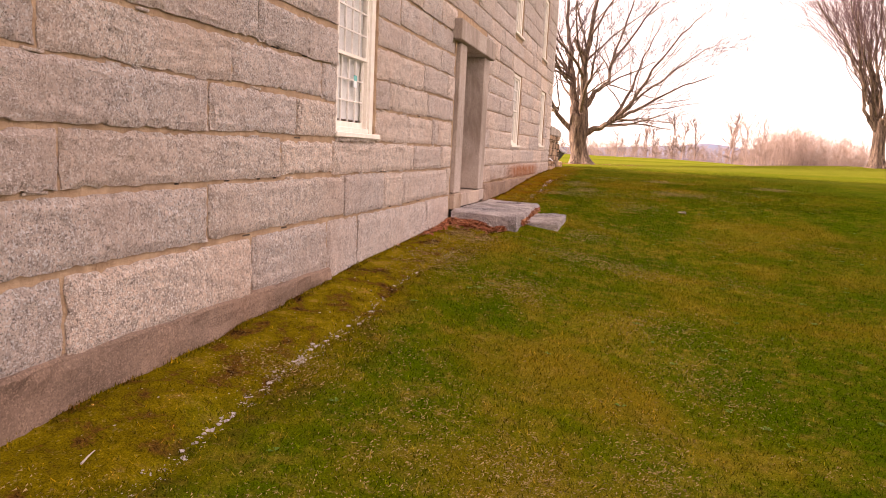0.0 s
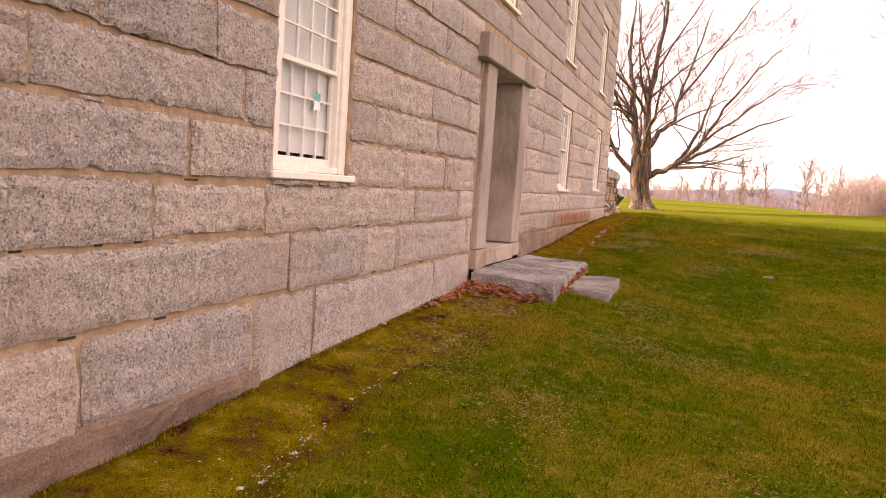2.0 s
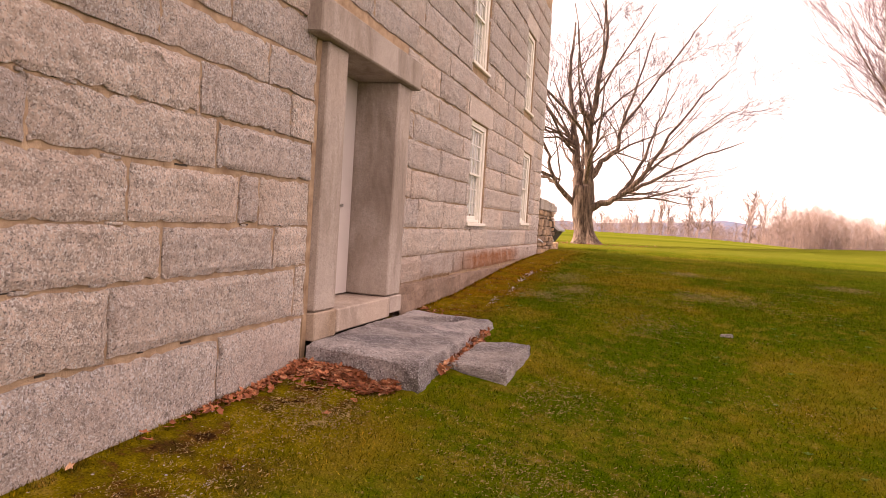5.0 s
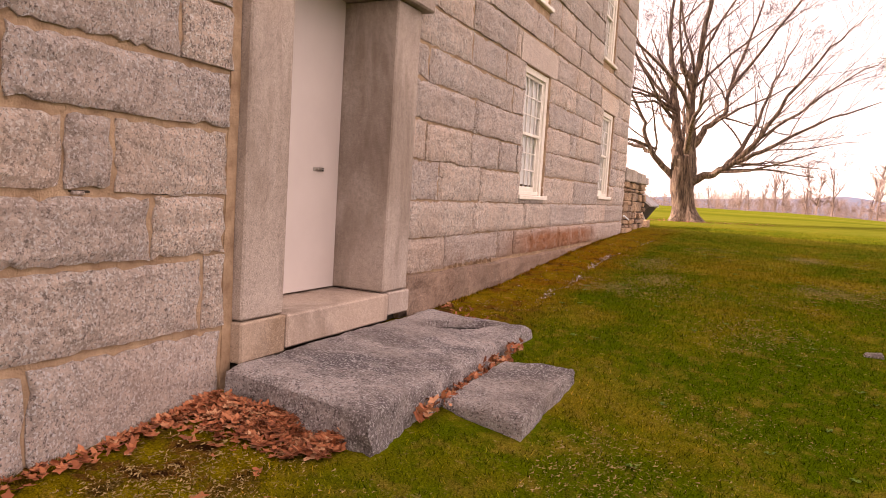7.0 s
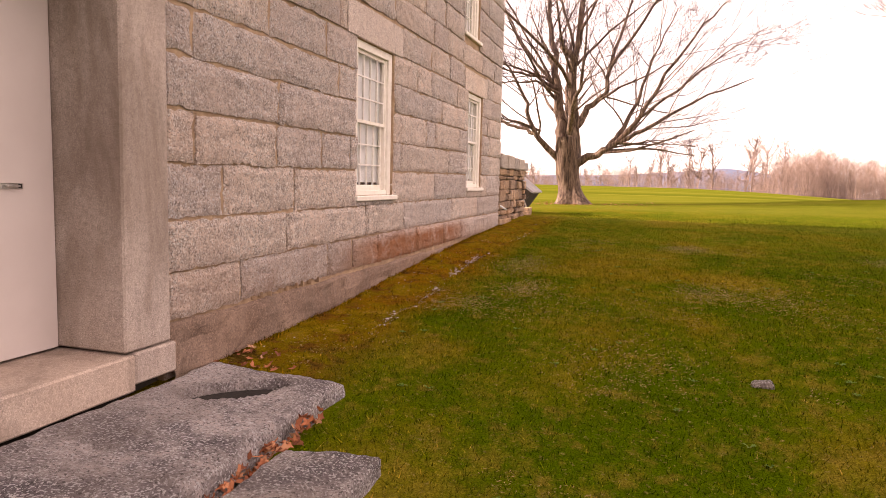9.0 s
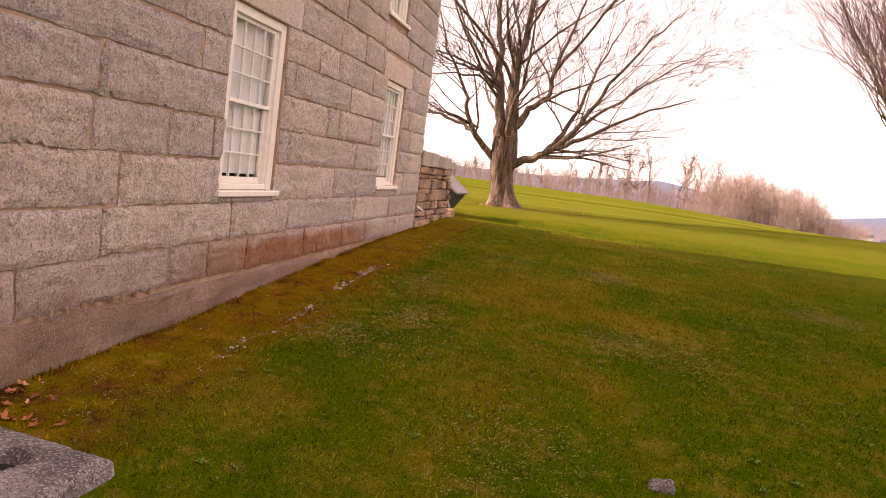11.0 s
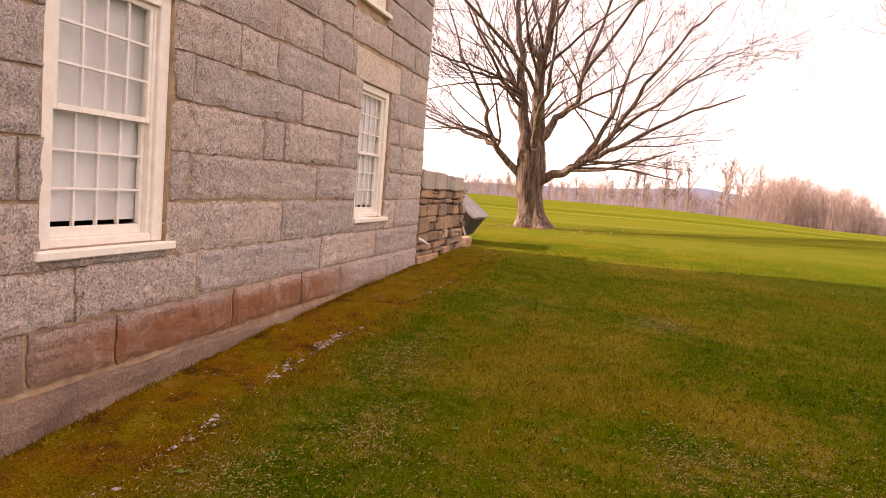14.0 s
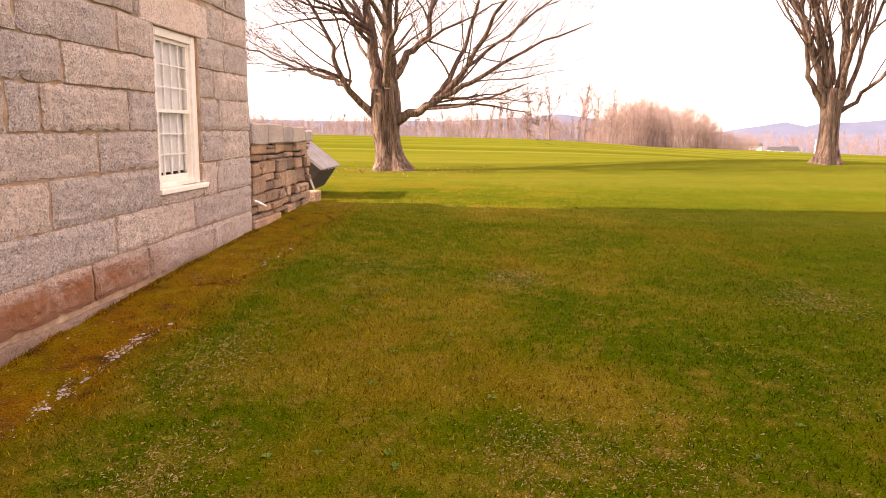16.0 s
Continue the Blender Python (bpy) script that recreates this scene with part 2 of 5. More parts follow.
def lawn_material(name, blades):
    """Turf: dark and olive patches, dry straw spots, a moss strip along the wall."""
    m, nt, b, geo = material(name, 0.95)
    b.inputs["Specular IOR Level"].default_value = 0.0
    xyz = nt.nodes.new("ShaderNodeSeparateXYZ")
    nt.links.new(geo, xyz.inputs[0])
    patch = noise_out(nt, geo, 0.55, 4, 0.6, 0.4)
    green, olive = (0.050, 0.086, 0.002), (0.148, 0.114, 0.008)
    col = ramp(nt, patch, [(0.40, green), (0.51, (0.078, 0.100, 0.003)), (0.63, olive)])
    # greener turf out from the wall, darkened in colour partly to imitate lens vignetting
    outer_vignette = node(nt, "ShaderNodeMapRange")
    outer_vignette.inputs[1].default_value, outer_vignette.inputs[2].default_value, outer_vignette.inputs[4].default_value = 5.2, 9.0, 0.6
    nt.links.new(math_node(nt, "ADD", xyz.outputs[0], math_node(nt, "MULTIPLY", noise_out(nt, geo, 0.8, 3, 0.6), 2.4)), outer_vignette.inputs[0])
    mid = noise_out(nt, geo, 5.0, 5, 0.65)
    col = mix(nt, ramp(nt, mid, [(0.52, (0, 0, 0)), (0.70, (0.8, 0.8, 0.8))]), col, (0.19, 0.135, 0.022))
    col = mix(nt, ramp(nt, noise_out(nt, geo, 2.1, 4, 0.6), [(0.36, (0.3, 0.3, 0.3)), (0.50, (0, 0, 0))]), col, (0.030, 0.066, 0.001))
    dry = math_node(nt, "MULTIPLY", noise_out(nt, geo, 1.1, 3, 0.6, 0.5), noise_out(nt, geo, 7.0, 4, 0.7))
    col = mix(nt, ramp(nt, dry, [(0.24, (0, 0, 0)), (0.36, (0.5, 0.5, 0.5))]), col, (0.20, 0.155, 0.018))
    col = mix(nt, outer_vignette.outputs[0], col, ramp(nt, noise_out(nt, geo, 1.7, 5, 0.6), [(0.38, (0.018, 0.050, 0.001)), (0.62, (0.050, 0.084, 0.002))]))
    # moss and thatch by the wall
    edge = math_node(nt, "ADD", xyz.outputs[0], math_node(nt, "MULTIPLY", noise_out(nt, geo, 1.4, 4, 0.6), 0.9))
    strip = math_node(nt, "MULTIPLY", band(nt, edge, -1.0, 1.35, 0.28), band(nt, xyz.outputs[1], -20.0, 27.0, 0.8))
    moss = ramp(nt, noise_out(nt, geo, 3.6, 6, 0.68), [(0.33, (0.030, 0.014, 0.006)), (0.40, (0.110, 0.055, 0.012)), (0.47, (0.105, 0.080, 0.004)), (0.58, (0.160, 0.122, 0.005)), (0.70, (0.24, 0.155, 0.03))])
    far = band(nt, xyz.outputs[1], 15.0, 26.0, 2.0)
    moss = mix(nt, math_node(nt, "MULTIPLY", far, ramp(nt, noise_out(nt, geo, 2.2, 4, 0.6), [(0.4, (0.2, 0.2, 0.2)), (0.6, (0.85, 0.85, 0.85))])), moss, (0.19, 0.088, 0.006))
    scar = ramp(nt, noise_out(nt, geo, 2.2, 5, 0.6, 0.3), [(0.58, (0, 0, 0)), (0.68, (0.75, 0.75, 0.75))])
    moss = mix(nt, scar, moss, (0.040, 0.019, 0.009))
    col = mix(nt, strip, col, moss)
    straw = ramp(nt, noise_out(nt, geo, 26.0, 3, 0.7), [(0.60, (0, 0, 0)), (0.70, (0.55, 0.55, 0.55))])
    col = mix(nt, straw, col, (0.27, 0.20, 0.075))
    # dead leaves thinly under the big tree
    fine = noise_out(nt, geo, 90.0, 3, 0.7)
    col = mix(nt, 1.0, col, ramp(nt, fine, [(0.3, (0.42, 0.42, 0.42)), (0.7, (1.5, 1.5, 1.5))]), "MULTIPLY")
    # mown field further off is yellower
    field = node(nt, "ShaderNodeMapRange")
    field.inputs[1].default_value, field.inputs[2].default_value = 19.0, 38.0
    nt.links.new(xyz.outputs[1], field.inputs[0])
    stretch = node(nt, "ShaderNodeMapping")
    stretch.inputs["Scale"].default_value = (0.014, 0.30, 0.1)
    nt.links.new(geo, stretch.inputs[0])
    yellow = ramp(nt, noise_out(nt, stretch.outputs[0], 1.0, 5, 0.6), [(0.36, (0.075, 0.092, 0.010)), (0.50, (0.115, 0.128, 0.014)), (0.64, (0.165, 0.160, 0.026))])
    col = mix(nt, math_node(nt, "MULTIPLY", field.outputs[0], 0.88), col, yellow)
    if blades:
        isl = nt.nodes.new("ShaderNodeNewGeometry").outputs["Random Per Island"]
        col = mix(nt, 1.0, col, ramp(nt, isl, [(0.0, (0.35, 0.4, 0.35)), (0.65, (1.1, 1.12, 1.1)), (0.88, (1.7, 1.55, 1.5)), (1.0, (3.0, 2.3, 2.8))]), "MULTIPLY")
    else:
        bump(nt, b, math_node(nt, "ADD", noise_out(nt, geo, 45, 5, 0.7), noise_out(nt, geo, 9, 4, 0.6)), 0.7, 0.03)
    nt.links.new(col, b.inputs["Base Color"])
    return m


LAWN = lawn_material("mown lawn", False)
BLADES = lawn_material("grass blades", True)

LEAF, lt, lb, lgeo = material("dead leaf", 0.8)
lisl = lt.nodes.new("ShaderNodeNewGeometry").outputs["Random Per Island"]
lt.links.new(ramp(lt, lisl, [(0.0, (0.16, 0.045, 0.018)), (0.4, (0.31, 0.095, 0.036)), (0.8, (0.43, 0.155, 0.068)), (1.0, (0.52, 0.30, 0.17))]), lb.inputs["Base Color"])


# ---- ground ----
def base_line(y):
    """Height of the turf at the foot of the wall."""
    return float(np.interp(y, [-15, 3.2, 6, 8, 10.5, 13.7, 16.3, 19, 23.4, 26.3, 36, 60, 85, 120, 200, 400, 2400], [-0.5, 0.12, 0.26, 0.40, 0.50, 0.70, 0.80, 1.0, 1.2, 1.28, 1.3, 1.55, 1.95, 1.1, 0.4, -3, -40]))


def drip(y):
    """Where rain off the eaves has worn a line in the turf."""
    return 0.74 + 0.07 * math.sin(y * 0.6) + 0.03 * math.sin(y * 2.3)


def ground_z(x, y):
    cross = float(np.interp(y, [0, 11, 13.5, 16, 22, 30], [-0.085, -0.095, -0.075, 0.0, -0.02, 0.0]))
    z = base_line(y) + cross * min(max(x, 0.0), 4.0)
    if x > 4:
        z -= 0.006 * (min(x, 60) - 4) + 0.02 * max(0.0, x - 60)
    near = math.exp(-((x - 2) ** 2 + (y - 12) ** 2) / 900)
    z += 0.10 * (1 - near) * noise.noise(Vector((x * 0.05, y * 0.09, 0))) + 0.012 * noise.noise(Vector((x * 0.9, y * 0.9, 4)))
    if 0 < x < 1.3 and -3 < y < 26:
        z += (0.024 * noise.noise(Vector((x * 3.3, y * 2.4, 9))) + 0.016 * noise.noise(Vector((x * 8.5, y * 7.0, 2)))) * min(1.0, x * 4) - 0.028 * math.exp(-((x - drip(y)) / 0.07) ** 2)
        crest = 0.0 if 10.9 < y < 14.3 else max(0.0, noise.noise(Vector((y * 1.15, 5, 1)))) * 0.085
        z += crest * min(1.0, max(0.0, (drip(y) - 0.06 - x + 0.10 * noise.noise(Vector((y * 4, 2, 2)))) / 0.08)) * min(1.0, x * 5)
    if 0.15 < x < 1.05 and 11.5 < y < 13.85:
        z -= 0.12
    if y > 40:
        fall = min(1.0, max(0.0, (x - 4) / 28))
        z -= 0.95 * fall * fall * (3 - 2 * fall) * min(1.0, (y - 40) / 30)
    z += 0.60 * math.exp(-((x - 14) / 8) ** 2 - ((y - 37) / 6) ** 2)
    # low swales across the field
    z += 0.16 * math.exp(-((y - 47) / 3.0) ** 2) + 0.25 * math.exp(-((y - 62) / 4.0) ** 2)
    return z


def spread(fine, coarse):
    """Grid lines: even steps over fine, then growing out to coarse."""
    line = [round(float(v), 4) for a0, a1, st in fine for v in np.arange(a0, a1 - 1e-6, st)]
    lo, hi, step = line[0], line[-1], 0.14
    d, a = step, hi
    while a < coarse[1]:
        d *= 1.22
        a += d
        line.append(a)
    d, a = step, lo
    while a > coarse[0]:
        d *= 1.35
        a -= d
        line.insert(0, a)
    return line


gx, gy = spread([(-1.0, 0.0, 0.14), (0.0, 1.4, 0.05), (1.4, 9.0, 0.14)], (-1500, 1500)), spread([(-2.0, 2.0, 0.14), (2.0, 24.0, 0.08), (24.0, 32.0, 0.14)], (-400, 2400))
gverts = [(x, y, ground_z(x, y)) for y in gy for x in gx]
nx = len(gx)
gfaces = [(r * nx + c, r * nx + c + 1, (r + 1) * nx + c + 1, (r + 1) * nx + c) for r in range(len(gy) - 1) for c in range(nx - 1)]
ground = part("ground", mesh_of("ground", gverts, gfaces, LAWN, True))
tagged(ground, "mown green lawn with mossy and dry patches", "lawn", kind="structure")


# ---- the stone building ----
# BACK is out of view, placed so the building's shade covers the walk's start
CORNER, DEPTH, EAVES, BACK = 23.4, 15.4, 12.5, -14.0
TILT = 0.006


def zt(z, y):
    """Course lines rise very slightly along the wall."""
    return z + TILT * (y - 11.0)


COURSES = [0.46, 0.955, 1.395, 1.74, 2.115, 2.465, 2.825, 3.15, 3.5, 3.86, 4.2, 4.56, 4.92, 5.3, 5.66, 6.05, 6.4, 6.8, 7.2]
KNOWN = {0: [3.7, 5.59, 6.97, 7.73, 10.22, 11.4],
         1: [3.2, 5.0, 7.36, 8.47, 9.19, 11.25, 14.47, 15.94, 16.51, 17.17, 18.5, 19.7, 20.6, 22.1],
         2: [3.7, 6.04, 7.04, 9.6, 10.88, 15.16, 16.83, 17.99, 20.1, 21.64],
         3: [3.0, 5.01, 6.3, 9.3, 10.38, 10.65, 14.27, 15.3, 19.24, 22.3],
         4: [3.58, 5.3, 6.78, 8.62, 10.1, 13.95, 15.0, 15.81, 16.42, 17.85, 19.9, 22.5],
         5: [4.3, 5.65, 6.5, 9.9, 11.04, 15.04, 18.86, 19.2, 20.4, 22.4],
         6: [3.9, 6.2, 9.5, 10.7, 13.94, 16.16, 17.86, 19.49, 22.3],
         7: [4.8, 6.4, 8.9, 10.2, 14.9, 15.9, 18.43, 19.01, 20.3, 22.6]}
# each window: its two sides, sill height and height
WINDOWS = [(7.12, 8.17, 1.83, 1.64), (16.58, 17.63, 1.84, 1.64), (20.92, 21.90, 1.893, 1.57), (11.85, 12.85, 4.33, 1.68), (16.36, 17.36, 4.36, 1.66), (20.6, 21.55, 4.36, 1.66), (7.12, 8.17, 4.33, 1.68)]
HOLES = [(a, b, zt(z, (a + b) / 2), zt(z, (a + b) / 2) + h) for a, b, z, h in WINDOWS]
DOOR = (11.43, 13.62, 0.0, 3.68)
CLEAR = HOLES + [DOOR]


def wall_core(name, lo, hi, holes, x0, x1):
    """A thick wall between x0 and x1 with rectangular holes cut through it."""
    ys = sorted({lo[0], hi[0], *[h[0] for h in holes], *[h[1] for h in holes]})
    zs = sorted({lo[1], hi[1], *[h[2] for h in holes], *[h[3] for h in holes]})
    solid = lambda i, j: 0 <= i < len(ys) - 1 and 0 <= j < len(zs) - 1 and not any(h[0] < (ys[i] + ys[i + 1]) / 2 < h[1] and h[2] < (zs[j] + zs[j + 1]) / 2 < h[3] for h in holes)
    verts, faces = [], []

    def quad(*corners):
        faces.append(tuple(range(len(verts), len(verts) + 4)))
        verts.extend(corners)
    for i in range(len(ys) - 1):
        for j in range(len(zs) - 1):
            if not solid(i, j):
                continue
            a, b, c, d = ys[i], ys[i + 1], zs[j], zs[j + 1]
            quad((x1, a, c), (x1, b, c), (x1, b, d), (x1, a, d))
            quad((x0, a, c), (x0, a, d), (x0, b, d), (x0, b, c))
            if not solid(i - 1, j):
                quad((x0, a, c), (x1, a, c), (x1, a, d), (x0, a, d))
            if not solid(i + 1, j):
                quad((x0, b, c), (x0, b, d), (x1, b, d), (x1, b, c))
            if not solid(i, j - 1):
                quad((x0, a, c), (x0, b, c), (x1, b, c), (x1, a, c))
            if not solid(i, j + 1):
                quad((x0, a, d), (x1, a, d), (x1, b, d), (x0, b, d))
    return mesh_of(name, verts, faces, MORTAR)


wall = part("wall_east", wall_core("wall_east", (BACK, -1.0), (CORNER - 0.02, EAVES), CLEAR, -0.62, -0.010))
tagged(wall, "tall wall of rough grey granite blocks with tan mortar", "wall", kind="structure")
for name, lo, hi in (("wall_north", (-DEPTH, CORNER - 0.62, -1), (-0.63, CORNER - 0.02, EAVES)), ("wall_south", (-DEPTH, BACK, -1), (-0.63, BACK + 0.6, EAVES)), ("wall_west", (-DEPTH - 0.6, BACK, -1), (-DEPTH - 0.003, CORNER - 0.02, EAVES))):
    w = part(name, box(name, lo, hi, STONE, 0))
    tagged(w, "plain grey granite wall closing the building", "wall", kind="structure")
tagged(part("floor", box("floor", (-DEPTH, BACK + 0.61, 0.7), (-0.63, CORNER - 0.63, 0.9), DARK_ROOM, 0)), "dark floor inside the building", "floor", kind="structure")
roof_v = [(0.35, BACK - 0.3, EAVES), (0.35, CORNER + 0.3, EAVES), (-DEPTH / 2, CORNER + 0.3, EAVES + 4.5), (-DEPTH / 2, BACK - 0.3, EAVES + 4.5), (-DEPTH - 0.95, BACK - 0.3, EAVES), (-DEPTH - 0.95, CORNER + 0.3, EAVES)]
tagged(part("roof", mesh_of("roof", roof_v, [(0, 1, 2, 3), (3, 2, 5, 4), (1, 5, 2), (0, 3, 4), (0, 4, 5, 1)], ROOFING)), "dark pitched roof over the stone building", "roof", kind="structure")


def ragged_footing(name, y0, y1, z0, z1, seed):
    """A rough parged strip: lumpy front, broken upper edge, foot that spreads a little."""
    n = int((y1 - y0) / 0.07)
    heights = [0.0, 0.45, 0.62, 0.74, 0.84, 0.92, 0.98, 1.0]
    v, f = [], []
    for i in range(n + 1):
        y = y0 + (y1 - y0) * i / n
        edge = 0.030 * noise.noise(Vector((y * 1.7, seed, 0))) + 0.014 * noise.noise(Vector((y * 8.0, seed, 2)))
        for k, h in enumerate(heights):
            z = z0 + (z1 - z0) * h
            lump = 0.040 * noise.noise(Vector((y * 2.3, z * 6, seed))) + 0.024 * noise.noise(Vector((y * 9, z * 14, seed)))
            lump += 0.02 * max(0.0, noise.noise(Vector((y * 0.9, z * 2, seed + 4))))
            v.append((0.040 + lump + 0.03 * (1 - h) - (0.035 if h == 1.0 else 0.006 if h > 0.97 else 0), y, z + (edge * (h - 0.5) * 2 if h > 0.5 else 0)))
        v.append((-0.3, y, z1 - 0.03))
    m = len(heights) + 1
    for i in range(n):
        for k in range(m - 1):
            f.append((i * m + k, (i + 1) * m + k, (i + 1) * m + k + 1, i * m + k + 1))
    return mesh_of(name, v, f, CONCRETE)


tagged(part("footing", ragged_footing("footing_south", BACK, 7.02, -0.55, 0.455, 3)), "rough pinkish concrete footing along the wall base", "footing", kind="structure")
tagged(part("footing", ragged_footing("footing_north", 13.63, CORNER + 0.01, 0.2, 1.07, 8)), "rough brown concrete footing along the wall base", "footing", kind="structure")


def block(name, y0, y1, z0, z1, seed, proud=0.030, joint=0.014):
    """One quarry-faced block: an uneven front, chipped arrises, sides that run back into the mortar."""
    rnd = random.Random(seed)
    nu, nv = max(4, min(44, int((y1 - y0) / (0.045 if z1 < 2.9 else 0.09)))), 7 if z1 < 2.9 else 5
    a, b = y0 + joint * rnd.uniform(0.2, 1.4), y1 - joint * rnd.uniform(0.2, 1.4)
    lean = rnd.uniform(-0.006, 0.010)
    wide = 2.5 if y0 < 6.5 else 1.8 if y0 < 11.5 else 1.0
    lo, hi = joint * wide * rnd.uniform(0.1, 1.0), joint * wide * rnd.uniform(0.1, 1.0)
    verts, faces = [], []
    for j in range(nv + 1):
        for i in range(nu + 1):
            u, v = i / nu, j / nv
            y = a + (b - a) * u
            n1 = noise.noise(Vector((y * 2.6, j * 3.7 + seed, 1.0)))
            n2 = noise.noise(Vector((y * 9.0, j * 2.9, seed)))
            n3 = noise.noise(Vector((y * 19.0, j * 4.3, seed + 7)))
            n4, n5 = noise.noise(Vector((y * 27.0, 1.5, seed))), noise.noise(Vector((y * 25.0, 8.5, seed)))
            zl, zh = zt(z0, y) + lo + 0.010 * n1 + 0.008 * n2 + 0.010 * n4, zt(z1, y) - hi + 0.010 * n1 + 0.008 * n2 + 0.010 * n5
            z = zl + (zh - zl) * v
            rim = i in (0, nu) or j in (0, nv)
            if rim:
                chip = rnd.random() < 0.16
                if chip and j == 0:
                    z += rnd.uniform(0.006, 0.022)
                if chip and j == nv:
                    z -= rnd.uniform(0.006, 0.022)
                if i in (0, nu):
                    y += rnd.uniform(-0.009, 0.009) + (0.014 if chip and i == 0 else -0.014 if chip else 0)
                x = lean + (rnd.uniform(0.000, 0.012) if j == 0 else rnd.uniform(-0.012, 0.004))
            else:
                y += rnd.uniform(-0.012, 0.012)
                z += rnd.uniform(-0.012, 0.012)
                x = lean + proud * (0.62 + 0.3 * n1 + 0.3 * n2 + 0.32 * n3 + rnd.uniform(-0.12, 0.12))
            verts.append((x, y, z))
    row = nu + 1
    for j in range(nv):
        for i in range(nu):
            p = j * row + i
            faces.append((p, p + 1, p + row + 1, p + row) if (i + j) % 2 else (p + 1, p + row + 1, p + row, p))
    ring = [i for i in range(row)] + [row * (j + 1) - 1 for j in range(1, nv + 1)] + [nv * row + i for i in range(nu - 1, -1, -1)] + [j * row for j in range(nv - 1, 0, -1)]
    start = len(verts)
    verts += [(-0.06, verts[k][1], verts[k][2]) for k in ring]
    for k in range(len(ring)):
        n = (k + 1) % len(ring)
        faces.append((ring[k], start + k, start + n, ring[n]))
    return verts, faces


def subtract(a, b, z0, z1):
    """The stretches of a course that no opening takes."""
    runs = [(a, b)]
    for h in CLEAR:
        mid = (h[0] + h[1]) / 2
        if h[2] < zt(z1, mid) - 0.1 and h[3] > zt(z0, mid) + 0.1:
            cut = []
            for p, q in runs:
                if h[1] <= p or h[0] >= q:
                    cut.append((p, q))
                else:
                    cut += [(p, h[0])] * (h[0] - p > 0.05) + [(h[1], q)] * (q - h[1] > 0.05)
            runs = cut
    return runs


# openings take whole courses at their heads, where dressed lintels lie
LINTELS = [(h[0] - 0.24, h[1] + 0.24, h[3] + 0.004, h[3] + 0.36) for h in HOLES]
stone_seed = 100
upper_v, upper_f = [], []
for k in range(len(COURSES) - 1):
    z0, z1 = COURSES[k], COURSES[k + 1]
    joints = list(KNOWN.get(k, []))
    rnd = random.Random(40 + k)
    y = (joints[0] if joints else CORNER) - 0.0
    if not joints:
        y = BACK + rnd.uniform(0.4, 1.2)
        while y < CORNER - 0.5:
            joints.append(y)
            y += rnd.uniform(0.55, 1.7)
    else:
        while y > BACK + 0.8:
            y -= rnd.uniform(0.8, 1.7)
            joints.insert(0, y)
    joints = [j for j in joints if BACK + 0.3 < j < CORNER - 0.25]
    edges = [BACK] + joints + [CORNER]
    for p, q in zip(edges, edges[1:]):
        if k == 0 and p > 11.5:
            continue
        pieces = subtract(p, q, z0, z1)
        for a, b in pieces:
            tops = []
            for l in LINTELS:
                mid = (l[0] + l[1]) / 2
                if l[2] < zt(z1, mid) - 0.08 and l[3] > zt(z0, mid) + 0.08:
                    tops.append(l)
            runs = [(a, b)]
            for l in tops:
                cut = []
                for r, s2 in runs:
                    if l[1] <= r or l[0] >= s2:
                        cut.append((r, s2))
                    else:
                        cut += [(r, l[0])] * (l[0] - r > 0.06) + [(l[1], s2)] * (s2 - l[1] > 0.06)
                runs = cut
            for r, s2 in runs:
                stone_seed += 1
                lo = 1.07 if (k == 1 and r > 13.5) else 0.22 if (k == 0 and r > 6.9) else z0
                v, f = block("granite_block", r, s2, lo, z1, stone_seed)
                if z1 < 4.6 and s2 > 1.0:
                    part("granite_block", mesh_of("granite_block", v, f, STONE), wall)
                else:
                    n = len(upper_v)
                    upper_v += v
                    upper_f += [tuple(i + n for i in face) for face in f]
# low stones that carry the ground-floor sills
for h in HOLES[:3]:
    stone_seed += 1
    mid = (h[0] + h[1]) / 2
    v, f = block("sill_stone", h[0], h[1], COURSES[3] - 0.01, h[2] - 0.045 - TILT * (mid - 11.0), stone_seed, joint=0.004)
    part("sill_stone", mesh_of("sill_stone", v, f, STONE), wall)
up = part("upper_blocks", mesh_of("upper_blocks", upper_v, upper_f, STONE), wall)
tagged(up, kind="stuff")
rnd = random.Random(77)
for k in range(9):
    y = 14.62 + 0.135 * k + rnd.uniform(-0.03, 0.03)
    part("drill_mark", box("drill_mark", (-0.02, y, 1.078), (0.034, y + 0.007, 1.078 + rnd.uniform(0.02, 0.055)), MORTAR, 0.002), wall)
for _ in range(46):
    k = rnd.choice([1, 2, 3, 4, 5])
    y = rnd.uniform(3.4, 11.0)
    if any(h[0] - 0.1 < y < h[1] + 0.1 and h[2] < zt(COURSES[k], y) < h[3] for h in CLEAR):
        continue
    z, ln = zt(COURSES[k], y), rnd.uniform(0.04, 0.13)
    if rnd.random() < 0.55:
        part("chinking_stone", box("chinking_stone", (-0.03, y, z - 0.010), (0.006, y + ln, z + 0.009), STONE, 0.004, 0.006, 1, y), wall)
    else:
        # dark inset box painted as the shade of an open slot
        part("joint_gap", box("joint_gap", (-0.03, y, z + 0.000), (-0.004, y + ln, z + 0.012), SHADE_GAP, 0.002, 0.003, 1, y), wall)
for l in LINTELS:
    part("lintel", box("lintel", (-0.3, l[0], l[2]), (0.012, l[1], l[3] - 0.012), LINTEL, 0.008, 0.003, 2, l[0]), wall, "smooth dressed granite window lintel")


